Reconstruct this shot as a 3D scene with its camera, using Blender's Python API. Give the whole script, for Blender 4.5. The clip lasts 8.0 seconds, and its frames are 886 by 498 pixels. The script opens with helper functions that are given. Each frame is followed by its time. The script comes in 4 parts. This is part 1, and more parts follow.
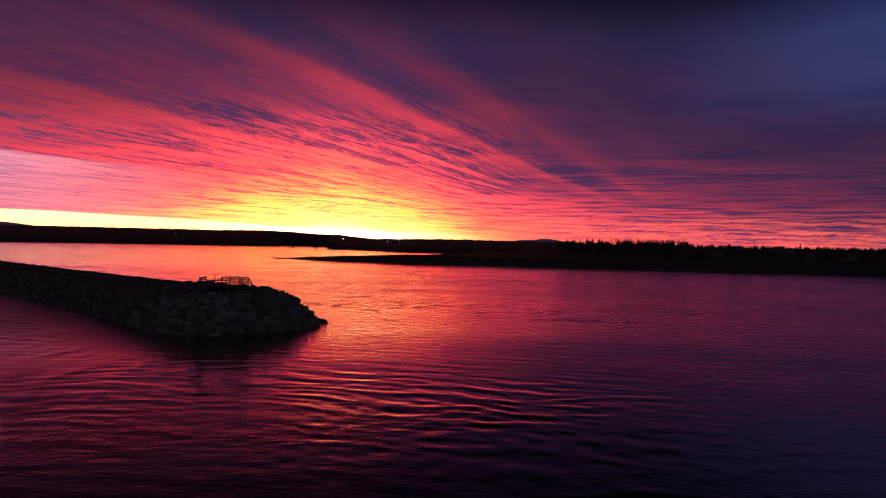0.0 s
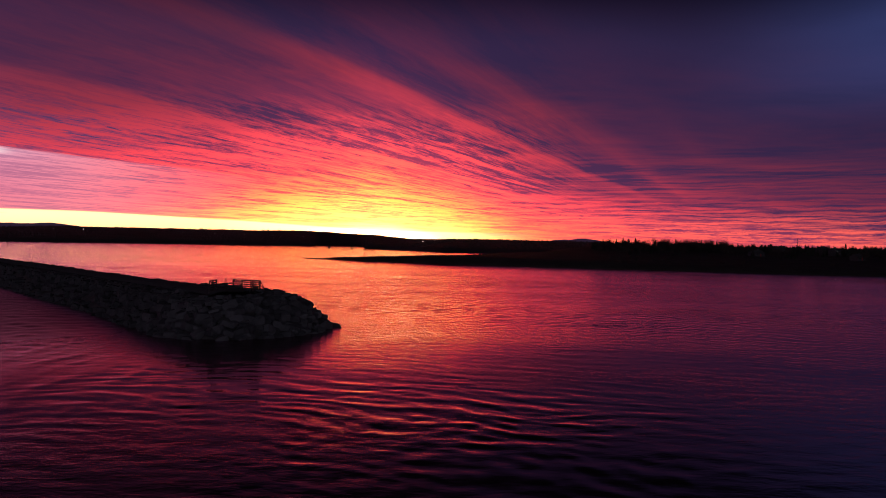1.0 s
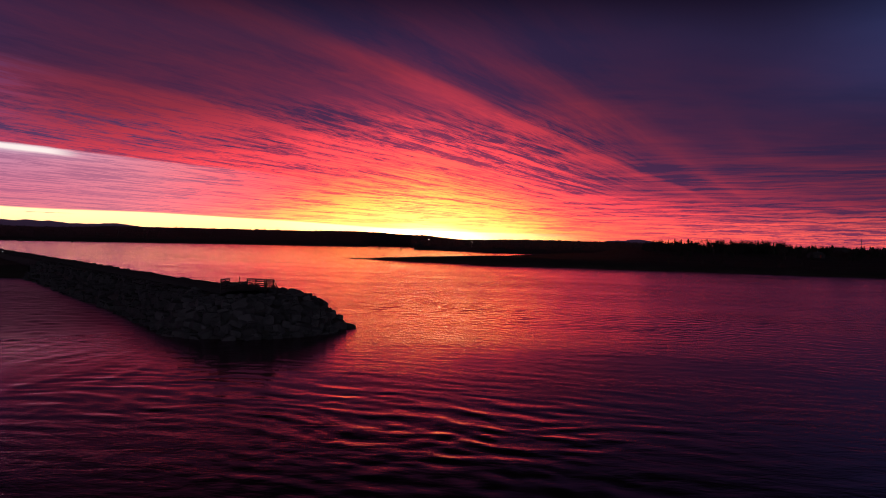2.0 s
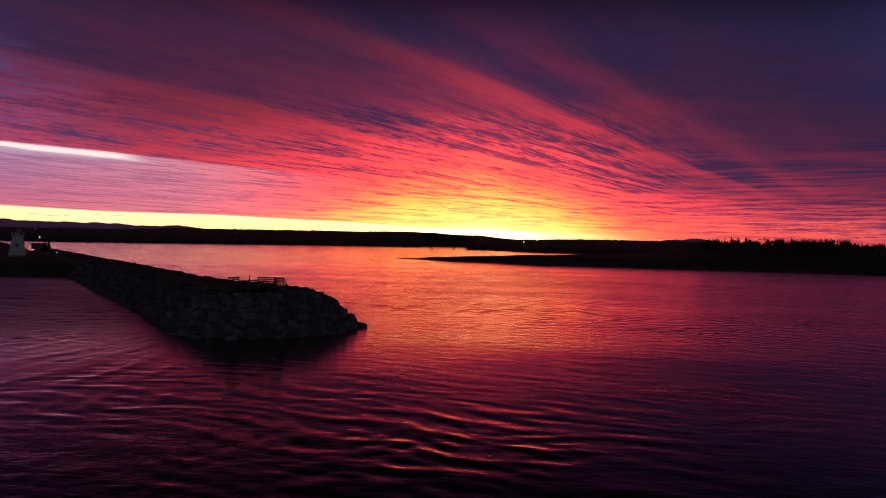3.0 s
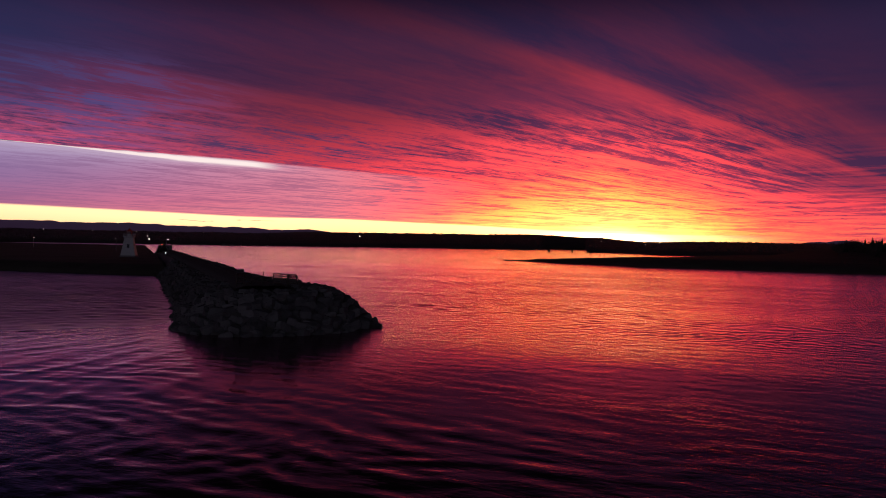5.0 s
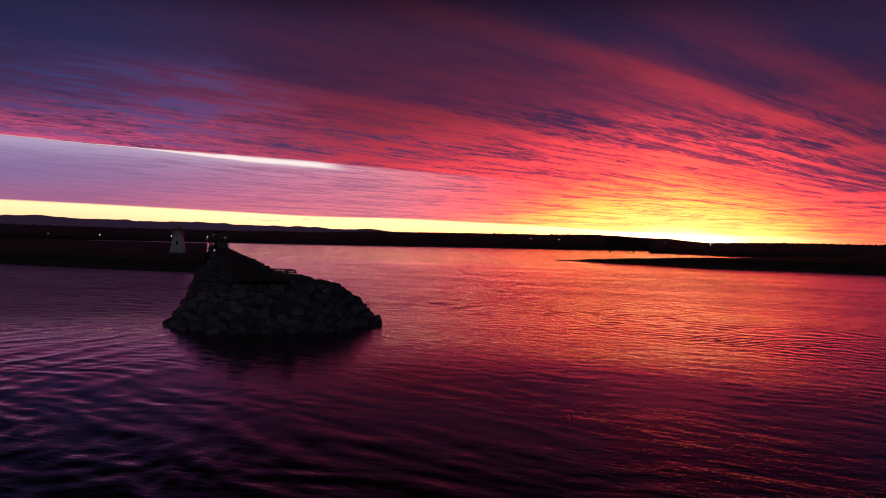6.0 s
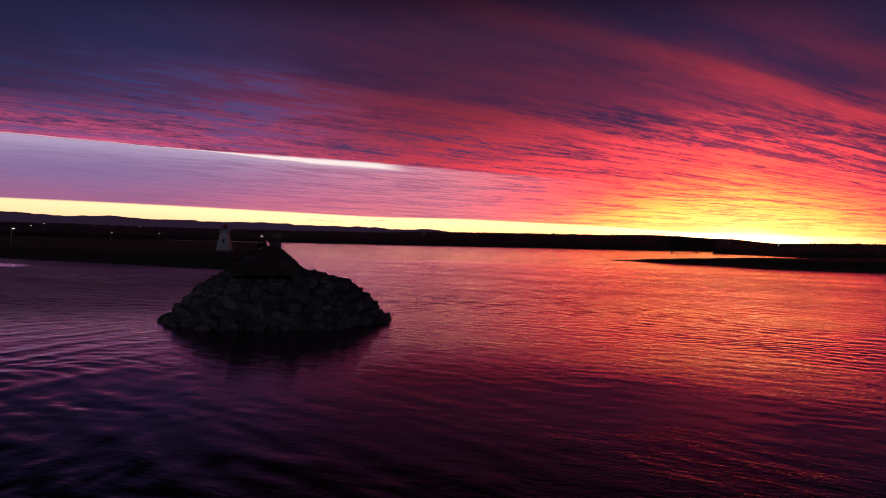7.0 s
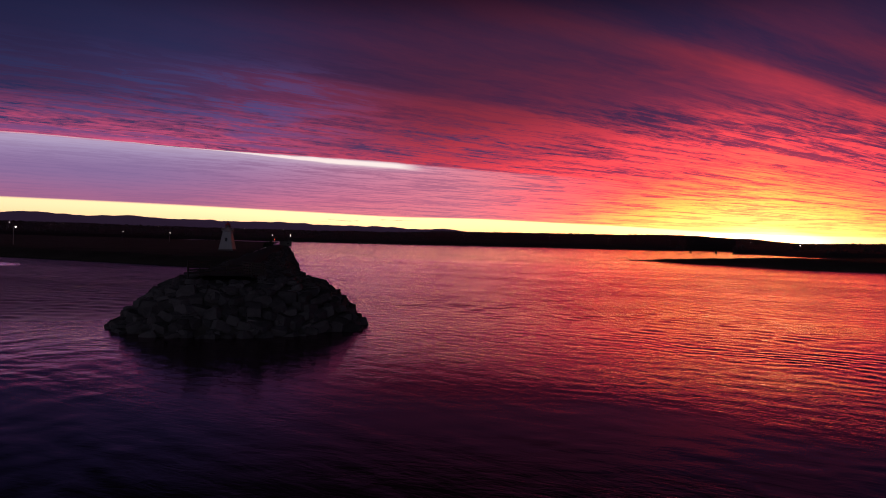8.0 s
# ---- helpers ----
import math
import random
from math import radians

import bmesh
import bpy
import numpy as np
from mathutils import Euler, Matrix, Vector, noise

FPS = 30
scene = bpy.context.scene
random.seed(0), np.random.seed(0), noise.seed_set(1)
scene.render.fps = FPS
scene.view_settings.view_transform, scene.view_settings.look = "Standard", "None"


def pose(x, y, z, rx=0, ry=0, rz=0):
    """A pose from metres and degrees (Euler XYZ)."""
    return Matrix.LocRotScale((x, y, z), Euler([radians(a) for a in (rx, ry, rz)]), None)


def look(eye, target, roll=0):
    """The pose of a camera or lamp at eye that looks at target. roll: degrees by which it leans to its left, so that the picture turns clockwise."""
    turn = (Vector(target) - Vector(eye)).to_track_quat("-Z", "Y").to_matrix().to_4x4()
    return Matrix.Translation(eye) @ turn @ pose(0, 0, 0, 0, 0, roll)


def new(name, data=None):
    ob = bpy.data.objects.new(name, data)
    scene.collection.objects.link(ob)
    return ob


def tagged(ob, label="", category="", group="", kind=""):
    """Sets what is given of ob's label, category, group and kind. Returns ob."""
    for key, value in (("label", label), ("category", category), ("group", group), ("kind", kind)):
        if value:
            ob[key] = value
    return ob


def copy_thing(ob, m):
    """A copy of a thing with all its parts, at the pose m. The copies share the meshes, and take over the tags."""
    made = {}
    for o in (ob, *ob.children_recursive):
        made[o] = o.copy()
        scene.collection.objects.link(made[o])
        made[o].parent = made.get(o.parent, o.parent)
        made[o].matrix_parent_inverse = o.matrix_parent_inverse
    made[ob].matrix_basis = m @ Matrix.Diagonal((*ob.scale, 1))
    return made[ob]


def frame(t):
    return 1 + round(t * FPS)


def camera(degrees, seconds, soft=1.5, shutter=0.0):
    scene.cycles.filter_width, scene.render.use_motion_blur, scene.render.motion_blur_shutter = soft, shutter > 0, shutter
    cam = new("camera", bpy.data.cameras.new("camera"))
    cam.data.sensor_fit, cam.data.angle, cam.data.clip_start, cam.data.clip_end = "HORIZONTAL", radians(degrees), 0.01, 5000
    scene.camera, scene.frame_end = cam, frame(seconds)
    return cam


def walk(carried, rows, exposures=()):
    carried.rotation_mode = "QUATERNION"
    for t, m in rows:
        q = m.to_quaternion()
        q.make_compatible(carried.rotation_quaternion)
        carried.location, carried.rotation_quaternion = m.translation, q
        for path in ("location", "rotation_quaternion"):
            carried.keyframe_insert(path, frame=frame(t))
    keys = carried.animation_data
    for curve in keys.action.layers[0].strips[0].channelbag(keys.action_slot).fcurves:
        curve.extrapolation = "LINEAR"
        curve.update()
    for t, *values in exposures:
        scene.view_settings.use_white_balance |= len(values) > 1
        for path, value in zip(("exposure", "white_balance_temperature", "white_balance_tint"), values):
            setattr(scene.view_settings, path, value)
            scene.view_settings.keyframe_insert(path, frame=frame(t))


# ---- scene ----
# ---- camera and its flight ----
cam = camera(63.66, 8.0, soft=1.0)
PATH = [
    (0.0, (0.00, 0.00, 10.50), (-0.00, 100.00, 10.18), 1.26),
    (0.5, (1.11, 1.64, 10.75), (-0.56, 101.62, 10.38), 1.24),
    (1.0, (2.55, 3.34, 10.86), (-2.54, 103.21, 10.40), 1.20),
    (1.5, (4.49, 5.11, 10.84), (-4.35, 104.71, 10.36), 1.34),
    (3.0, (11.32, 10.57, 10.45), (-8.53, 108.58, 9.80), 1.10),
    (3.5, (13.88, 12.96, 10.32), (-10.57, 109.92, 9.66), 1.12),
    (4.0, (16.91, 15.38, 10.12), (-11.59, 111.23, 9.50), 1.24),
    (4.5, (19.20, 17.55, 9.92), (-13.09, 112.19, 9.38), 1.04),
    (6.0, (26.17, 26.52, 9.36), (-18.01, 116.23, 8.63), 1.31),
    (6.5, (27.47, 30.22, 8.99), (-20.23, 118.11, 8.21), 1.30),
    (7.0, (27.85, 34.41, 8.66), (-23.59, 120.16, 7.79), 1.41),
    (7.5, (27.49, 38.71, 8.55), (-25.80, 123.32, 7.61), 1.32),
    (8.0, (26.84, 42.98, 8.49), (-26.68, 127.45, 7.53), 1.47),
]
walk(cam, [(t, look(eye, target, roll)) for t, eye, target, roll in PATH], [(0.0, 0.36), (0.8, 0.28), (1.7, 0.12), (3.0, 0.02), (8.0, 0.02)])

# ---- node helpers ----


def lin(r, g, b):
    """8-bit display colour to linear."""
    return tuple(((c / 255 + 0.055) / 1.055) ** 2.4 if c > 10 else c / 255 / 12.92 for c in (r, g, b))


class Nodes:
    """Short calls for building a node tree."""

    def __init__(self, tree):
        self.tree = tree
        tree.nodes.clear()

    def add(self, kind, **settings):
        node = self.tree.nodes.new(kind)
        for key, value in settings.items():
            setattr(node, key, value)
        return node

    def put(self, socket, value):
        if isinstance(value, bpy.types.NodeSocket):
            self.tree.links.new(value, socket)
        elif value is not None:
            socket.default_value = value

    def math(self, op, a, b=None, c=None, clamp=False):
        node = self.add("ShaderNodeMath", operation=op, use_clamp=clamp)
        for socket, value in zip(node.inputs, (a, b, c)):
            self.put(socket, value)
        return node.outputs[0]

    def step(self, value, lo, hi, to0=0.0, to1=1.0):
        node = self.add("ShaderNodeMapRange", interpolation_type="SMOOTHSTEP")
        for socket, v in zip(node.inputs, (value, lo, hi, to0, to1)):
            self.put(socket, v)
        return node.outputs[0]

    def ramp(self, value, stops, lo=0.0, hi=1.0):
        node = self.add("ShaderNodeValToRGB")
        node.color_ramp.interpolation = "EASE" if len(stops) < 4 else "LINEAR"
        els = node.color_ramp.elements
        while len(els) < len(stops):
            els.new(1.0)
        for el, (at, col) in zip(els, stops):
            el.position = (at - lo) / (hi - lo)
            el.color = (*col, 1) if isinstance(col, tuple) else (col, col, col, 1)
        self.put(node.inputs[0], self.math("DIVIDE", self.math("SUBTRACT", value, lo), hi - lo))
        return node.outputs[0]

    def mix(self, fac, a, b, blend="MIX"):
        node = self.add("ShaderNodeMix", data_type="RGBA", blend_type=blend)
        for socket, value in ((node.inputs[0], fac), (node.inputs[6], a), (node.inputs[7], b)):
            self.put(socket, (*value, 1) if isinstance(value, tuple) and len(value) == 3 else value)
        return node.outputs[2]

    def xyz(self, x, y, z=0.0):
        node = self.add("ShaderNodeCombineXYZ")
        for socket, value in zip(node.inputs, (x, y, z)):
            self.put(socket, value)
        return node.outputs[0]

    def noise(self, vector, scale, detail=4.0, rough=0.55, distortion=0.0):
        node = self.add("ShaderNodeTexNoise")
        self.put(node.inputs["Vector"], vector)
        for key, value in (("Scale", scale), ("Detail", detail), ("Roughness", rough), ("Distortion", distortion)):
            node.inputs[key].default_value = value
        return node.outputs["Fac"]

    def mapped(self, vector, scale, turn=0.0):
        node = self.add("ShaderNodeMapping")
        self.put(node.inputs["Vector"], vector)
        node.inputs["Scale"].default_value = scale
        node.inputs["Rotation"].default_value = (0, 0, radians(turn))
        return node.outputs[0]


# ---- sky after sunset: a lit cloud sheet over a clear strip ----
SUN_AZ = 8.8


def build_sky():
    world = bpy.data.worlds.new("world")
    scene.world = world
    world.use_nodes = True
    n = Nodes(world.node_tree)
    sep = n.add("ShaderNodeSeparateXYZ")
    n.put(sep.inputs[0], n.add("ShaderNodeTexCoord").outputs["Generated"])
    x, y, z = sep.outputs
    el = n.math("MULTIPLY", n.math("ARCSINE", z), 57.2958)
    az = n.math("MULTIPLY", n.math("ARCTAN2", n.math("MULTIPLY", x, -1.0), y), 57.2958)
    daz = n.math("SUBTRACT", az, SUN_AZ)
    away = n.math("ABSOLUTE", daz)
    # the cloud sheet seen in perspective: px, py in cloud heights
    zc = n.math("ADD", n.math("MAXIMUM", z, 0.0), 0.006)
    px, py = n.math("DIVIDE", x, zc), n.math("DIVIDE", y, zc)
    sheet = n.xyz(px, py)
    u = n.math("SUBTRACT", px, n.math("MULTIPLY", py, 0.42))
    streak = n.xyz(u, n.math("MULTIPLY", py, 0.22))
    wobble = n.math("SUBTRACT", n.noise(streak, 0.9, 4, 0.6), 0.5)
    uw = n.math("ADD", u, n.math("MULTIPLY", wobble, n.math("ADD", n.step(u, -5.5, -2.5, 1.0, 0.4), n.step(u, -2.3, -1.9, 0.0, 0.5))))
    bands = n.ramp(uw, [
        (-12, .46), (-8.3, .46), (-7.6, .6), (-7.0, .42), (-6.3, .62), (-5.8, .42), (-5.3, .6), (-4.9, .54), (-4.55, .76), (-4.36, .62), (-4.24, .22),
        (-3.9, .15), (-3.65, .2), (-3.45, .36), (-3.25, .25), (-3.0, .28), (-2.75, .38), (-2.5, .78), (-2.4, .74), (-2.32, .16), (-2.1, .05), (-1.9, .2),
        (-1.72, .6), (-1.54, .36), (-1.36, .16), (-1.1, .26), (-0.9, .38), (-0.65, .2), (0.5, .16), (4, .1)], -12, 4)
    low_mix = n.math("MAXIMUM", n.step(el, 6.5, 2.5), n.math("MULTIPLY", n.step(daz, -18.0, -28.0), n.step(el, 9.0, 5.0)))
    fan = n.step(daz, -8.0, -20.0, 1.0, 0.0)
    bands = n.math("ADD", bands, n.math("MULTIPLY", low_mix, n.math("SUBTRACT", n.step(daz, -8.0, -26.0, 0.48, 0.36), bands)))
    # filaments follow the streaks; their width in degrees grows with height
    fil_at = n.math("ADD", n.math("LOGARITHM", n.math("MAXIMUM", n.math("SUBTRACT", 3.0, u), 0.3), 2.71828), n.math("MULTIPLY", wobble, 0.05))
    def fibres(along, across, detail, roughness, distort, lo, hi):
        grain = n.noise(n.xyz(n.math("MULTIPLY", az, along), n.math("MULTIPLY", fil_at, across)), 1.0, detail, roughness, distort)
        return n.math("SUBTRACT", n.step(grain, lo, hi), 0.5)
    threads = fibres(0.14, 34.0, 6, 0.68, 0.7, 0.38, 0.62)
    lines = fibres(0.4, 90.0, 5, 0.7, 0.6, 0.4, 0.6)
    patches = fibres(0.1, 13.0, 5, 0.6, 0.6, 0.3, 0.7)
    lenses = fibres(0.2, 24.0, 4, 0.55, 0.4, 0.6, 0.7)
    ripple = n.math("SUBTRACT", n.step(n.noise(n.xyz(n.math("MULTIPLY", az, 0.75), n.math("MULTIPLY", fil_at, 62.0)), 1.0, 5, 0.6, 1.2), 0.36, 0.64), 0.5)
    flat = n.math("SUBTRACT", n.step(n.noise(n.xyz(n.math("MULTIPLY", az, 0.16), n.math("ADD", n.math("MULTIPLY", el, 5.5), n.math("MULTIPLY", wobble, 3.0))), 1.0, 6, 0.66, 0.2), 0.35, 0.65), 0.5)
    clumps = n.math("SUBTRACT", n.noise(n.mapped(sheet, (0.32, 0.5, 1), 25), 1.0, 5, 0.6, 0.3), 0.5)
    dim = n.step(daz, -8.0, -22.0, 1.0, 0.45)
    high = n.step(el, 7.5, 12.0)
    lit = n.math("ADD", bands, n.math("MULTIPLY", n.step(el, 7.0, 2.0), n.math("MULTIPLY", dim, n.step(away, 12.0, 3.0, 0.14, 0.34))))
    for field, strong, weak in ((threads, 0.7, 0.13), (lines, 0.5, 0.06), (patches, 0.5, 0.24), (ripple, 0.4, 0.0)):
        lit = n.math("ADD", lit, n.math("MULTIPLY", field, n.math("MULTIPLY", n.math("ADD", n.math("MULTIPLY", high, weak - strong), strong), n.math("MULTIPLY", n.step(el, 1.2, 3.2), fan))))
    lit = n.math("ADD", lit, n.math("MULTIPLY", flat, n.math("MAXIMUM", n.step(el, 5.5, 3.0, 0.0, 0.95), n.math("MULTIPLY", n.step(daz, -8.0, -20.0), n.step(el, 8.5, 5.0, 0.0, 0.55)))))
    lit = n.math("ADD", lit, n.math("MULTIPLY", clumps, n.math("MULTIPLY", n.step(daz, -4.0, -14.0), n.step(el, 3.0, 6.0, 0.4, 2.3))))
    lit = n.math("SUBTRACT", lit, n.math("MULTIPLY", n.math("ADD", lenses, 0.5), n.math("MULTIPLY", n.step(el, 2.6, 3.4), n.math("MULTIPLY", fan, n.step(el, 11.0, 8.0, 0.0, 0.7)))))
    lit = n.math("ADD", lit, n.step(az, 13.0, 27.0, 0.0, 0.2))
    lit = n.math("MAXIMUM", n.math("MINIMUM", lit, 1.0), 0.0)
    fade = n.math("MULTIPLY", n.step(az, 37.0, 54.0), n.step(el, 6.6, 11.0, 0.1, 0.72))
    fade = n.math("MAXIMUM", fade, n.math("MULTIPLY", n.step(daz, -8.0, -26.0), n.step(el, 3.5, 10.0, 0.0, 0.45)))
    lit = n.math("MULTIPLY", lit, n.math("SUBTRACT", 1.0, fade))
    lit = n.math("MULTIPLY", lit, n.math("SUBTRACT", 1.0, n.math("MULTIPLY", n.step(u, -2.34, -2.1), n.step(el, 11.0, 16.0, 0.0, 0.45))))
    # colour runs from the point of sunset outwards, faster on the right
    out = n.math("ADD", n.math("MAXIMUM", el, 0.0), n.math("ADD", n.math("MULTIPLY", away, n.math("MULTIPLY", n.step(daz, -16.0, 4.0, 0.29, 0.17), n.step(el, 0.5, 4.0, 0.72, 1.0))), n.step(away, 4.0, 16.0)))
    warm = n.ramp(out, [
        (0, (3.2, 2.2, 0.9)), (2, (2.4, 1.3, 0.3)), (3.8, (2.6, 0.82, 0.15)), (5.2, (2.8, 0.38, 0.11)), (6.6, (2.3, 0.16, 0.115)), (8.4, (1.45, 0.098, 0.11)), (11, lin(210, 63, 79)),
        (14, lin(142, 47, 65)), (18, lin(92, 39, 61)), (23, lin(70, 34, 59)), (30, lin(22, 16, 33)), (40, lin(11, 10, 20))], 0, 40)
    violet = n.ramp(el, [(3, lin(226, 92, 138)), (6.5, lin(236, 94, 132)), (9.5, lin(190, 72, 110)), (13, lin(96, 46, 84)), (19, lin(52, 33, 64))], 3, 19)
    warm = n.mix(n.step(daz, 22.0, 46.0, 0.0, 0.9), warm, violet)
    cool = n.ramp(out, [
        (0, (3.0, 0.85, 0.2)), (2.0, (1.7, 0.32, 0.12)), (3.8, (1.1, 0.13, 0.11)), (6.0, (0.6, 0.06, 0.095)), (8, lin(138, 54, 86)), (11, lin(78, 42, 76)), (16, lin(50, 34, 66)),
        (23, lin(40, 32, 62)), (30, lin(14, 13, 30)), (40, lin(9, 9, 19))], 0, 40)
    cool = n.mix(n.math("MULTIPLY", n.step(az, 18.0, 32.0), n.step(el, 11.0, 7.0, 0.0, 0.6)), cool, lin(98, 62, 104))
    bluish = n.math("MULTIPLY", n.math("MAXIMUM", n.step(away, 26.0, 52.0), n.step(daz, -22.0, -42.0)), n.math("MULTIPLY", n.step(out, 8.0, 20.0), n.math("MULTIPLY", n.step(el, 22.0, 15.0, 0.1, 1.0), n.math("MAXIMUM", n.math("MULTIPLY", n.step(daz, -10.0, -20.0), n.step(el, 8.0, 13.0, 0.0, 0.9)), n.math("MULTIPLY", n.step(daz, 0.0, 20.0), n.step(el, 16.0, 10.0, 0.5, 1.0))))))
    cool = n.mix(n.math("MULTIPLY", bluish, n.step(clumps, -0.22, 0.12, 0.35, 1.0)), cool, lin(47, 57, 104))
    warm = n.mix(n.math("MULTIPLY", n.step(el, 3.6, 0.8, 0.0, 0.7), n.step(daz, -6.0, -14.0)), warm, (1.05, 0.16, 0.1))
    sky = n.mix(lit, cool, warm)
    # the thin pale sheet left of the sunset, with its bright rim
    edge = n.math("ADD", n.math("ADD", n.math("MULTIPLY", py, 0.18), -9.35), n.math("ADD", n.math("MULTIPLY", wobble, 0.8), n.math("MULTIPLY", patches, 0.22)))
    depth = n.math("SUBTRACT", edge, u)
    pale = n.math("MULTIPLY", n.step(depth, -0.06, 0.25), n.step(daz, 6.0, 24.0))
    pale_col = n.ramp(el, [(1.5, lin(232, 128, 138)), (3.0, lin(212, 116, 146)), (4.5, lin(184, 122, 158)), (6.5, lin(174, 148, 184)), (9, lin(150, 134, 176))], 1.5, 9)
    pale_col = n.mix(n.math("MULTIPLY", n.step(away, 40.0, 12.0), 0.9), pale_col, lin(248, 134, 142))
    pale_col = n.mix(n.step(n.math("ADD", n.math("MULTIPLY", flat, 0.8), n.math("ADD", lines, threads)), 0.5, -0.8, 0.0, 0.6), pale_col, lin(140, 84, 122))
    pale_col = n.mix(n.math("MULTIPLY", n.step(depth, 1.7, 0.1, 0.0, 0.6), n.step(az, 31.0, 40.0)), pale_col, lin(216, 190, 208))
    pale_col = n.mix(n.math("MULTIPLY", n.step(az, 38.0, 58.0), n.step(el, 7.0, 4.5, 0.5, 0.8)), pale_col, n.ramp(el, [(2, lin(150, 98, 140)), (4.5, lin(128, 108, 156)), (7, lin(158, 148, 190))], 2, 7))
    sky = n.mix(pale, sky, pale_col)
    thick = n.step(az, 52.0, 38.0, 0.07, 0.46)
    rim = n.math("MULTIPLY", n.step(n.math("DIVIDE", n.math("ABSOLUTE", n.math("SUBTRACT", depth, thick)), thick), 1.0, 0.2), n.math("MULTIPLY", n.step(az, 33.8, 36.4), n.step(az, 60.0, 41.0, 0.3, 1.0)))
    sky = n.mix(rim, sky, lin(255, 236, 232))
    # the clear strip over the hills
    top = n.math("ADD", n.math("MULTIPLY", n.step(az, 0.0, 60.0), 1.25), 1.12)
    top = n.math("ADD", top, n.math("MULTIPLY", n.step(az, 8.0, 20.0), n.step(az, 38.0, 28.0, 0.0, 0.24)))
    clear = n.step(n.math("SUBTRACT", top, el), -0.05, 0.12)
    clear = n.math("MULTIPLY", clear, n.step(daz, -14.0, -2.0))
    clear_col = n.ramp(away, [(0, (5.0, 2.2, 0.9)), (12, (3.2, 1.45, 0.5)), (30, (1.8, 1.1, 0.55)), (60, (1.15, 0.85, 0.48)), (110, lin(150, 110, 120)), (180, lin(60, 50, 80))], 0, 180)
    scraps = n.math("MULTIPLY", n.step(n.noise(n.xyz(n.math("MULTIPLY", az, 0.5), n.math("MULTIPLY", el, 7.0)), 1.0, 4, 0.6), 0.55, 0.64), n.math("MULTIPLY", n.step(az, 34.0, 36.0), n.step(az, 43.0, 41.0)))
    scraps = n.math("MULTIPLY", scraps, n.step(n.math("ABSOLUTE", n.math("SUBTRACT", el, 1.55)), 0.2, 0.1))
    clear_col = n.mix(n.math("MULTIPLY", scraps, 0.75), clear_col, lin(150, 90, 90))
    clear_col = n.mix(n.step(n.math("SUBTRACT", top, el), 0.2, 1.3, 0.0, 0.55), clear_col, n.mix(0.5, clear_col, (1.0, 0.45, 0.16)))
    sky = n.mix(clear, sky, clear_col)
    core = n.math("ADD", n.math("POWER", n.math("DIVIDE", daz, 7.0), 2.0), n.math("POWER", n.math("DIVIDE", el, 1.7), 2.0))
    sky = n.mix(n.step(core, 1.0, 0.0, 0.0, 0.9), sky, (2.0, 1.5, 0.8), "ADD")
    # the paler dusk opposite the sunset
    dusk = n.math("MULTIPLY", n.step(away, 95.0, 150.0), n.step(el, 65.0, 15.0))
    sky = n.mix(dusk, sky, lin(142, 138, 158))
    blue_rows = n.math("MULTIPLY", n.math("MULTIPLY", n.step(n.math("ADD", threads, patches), -0.3, 0.6), n.step(az, 34.0, 48.0)), n.math("MULTIPLY", n.step(el, 14.5, 10.5), n.step(depth, 0.0, -0.4, 0.0, 0.7)))
    sky = n.mix(blue_rows, sky, lin(60, 72, 128))
    far_left = n.math("MULTIPLY", n.step(az, 44.0, 66.0), n.step(el, 7.0, 11.0, 0.0, 0.65))
    sky = n.mix(far_left, sky, lin(24, 26, 54))
    over = n.step(el, 15.0, 22.0, 1.0, 0.06)
    sky = n.mix(1.0, sky, n.xyz(over, over, over), "MULTIPLY")
    below = n.step(z, 0.0, -0.05)
    sky = n.mix(below, sky, lin(30, 26, 44))
    back = n.add("ShaderNodeBackground")
    n.put(back.inputs["Color"], sky)
    n.put(n.add("ShaderNodeOutputWorld").inputs[0], back.outputs[0])


build_sky()

# ---- materials ----


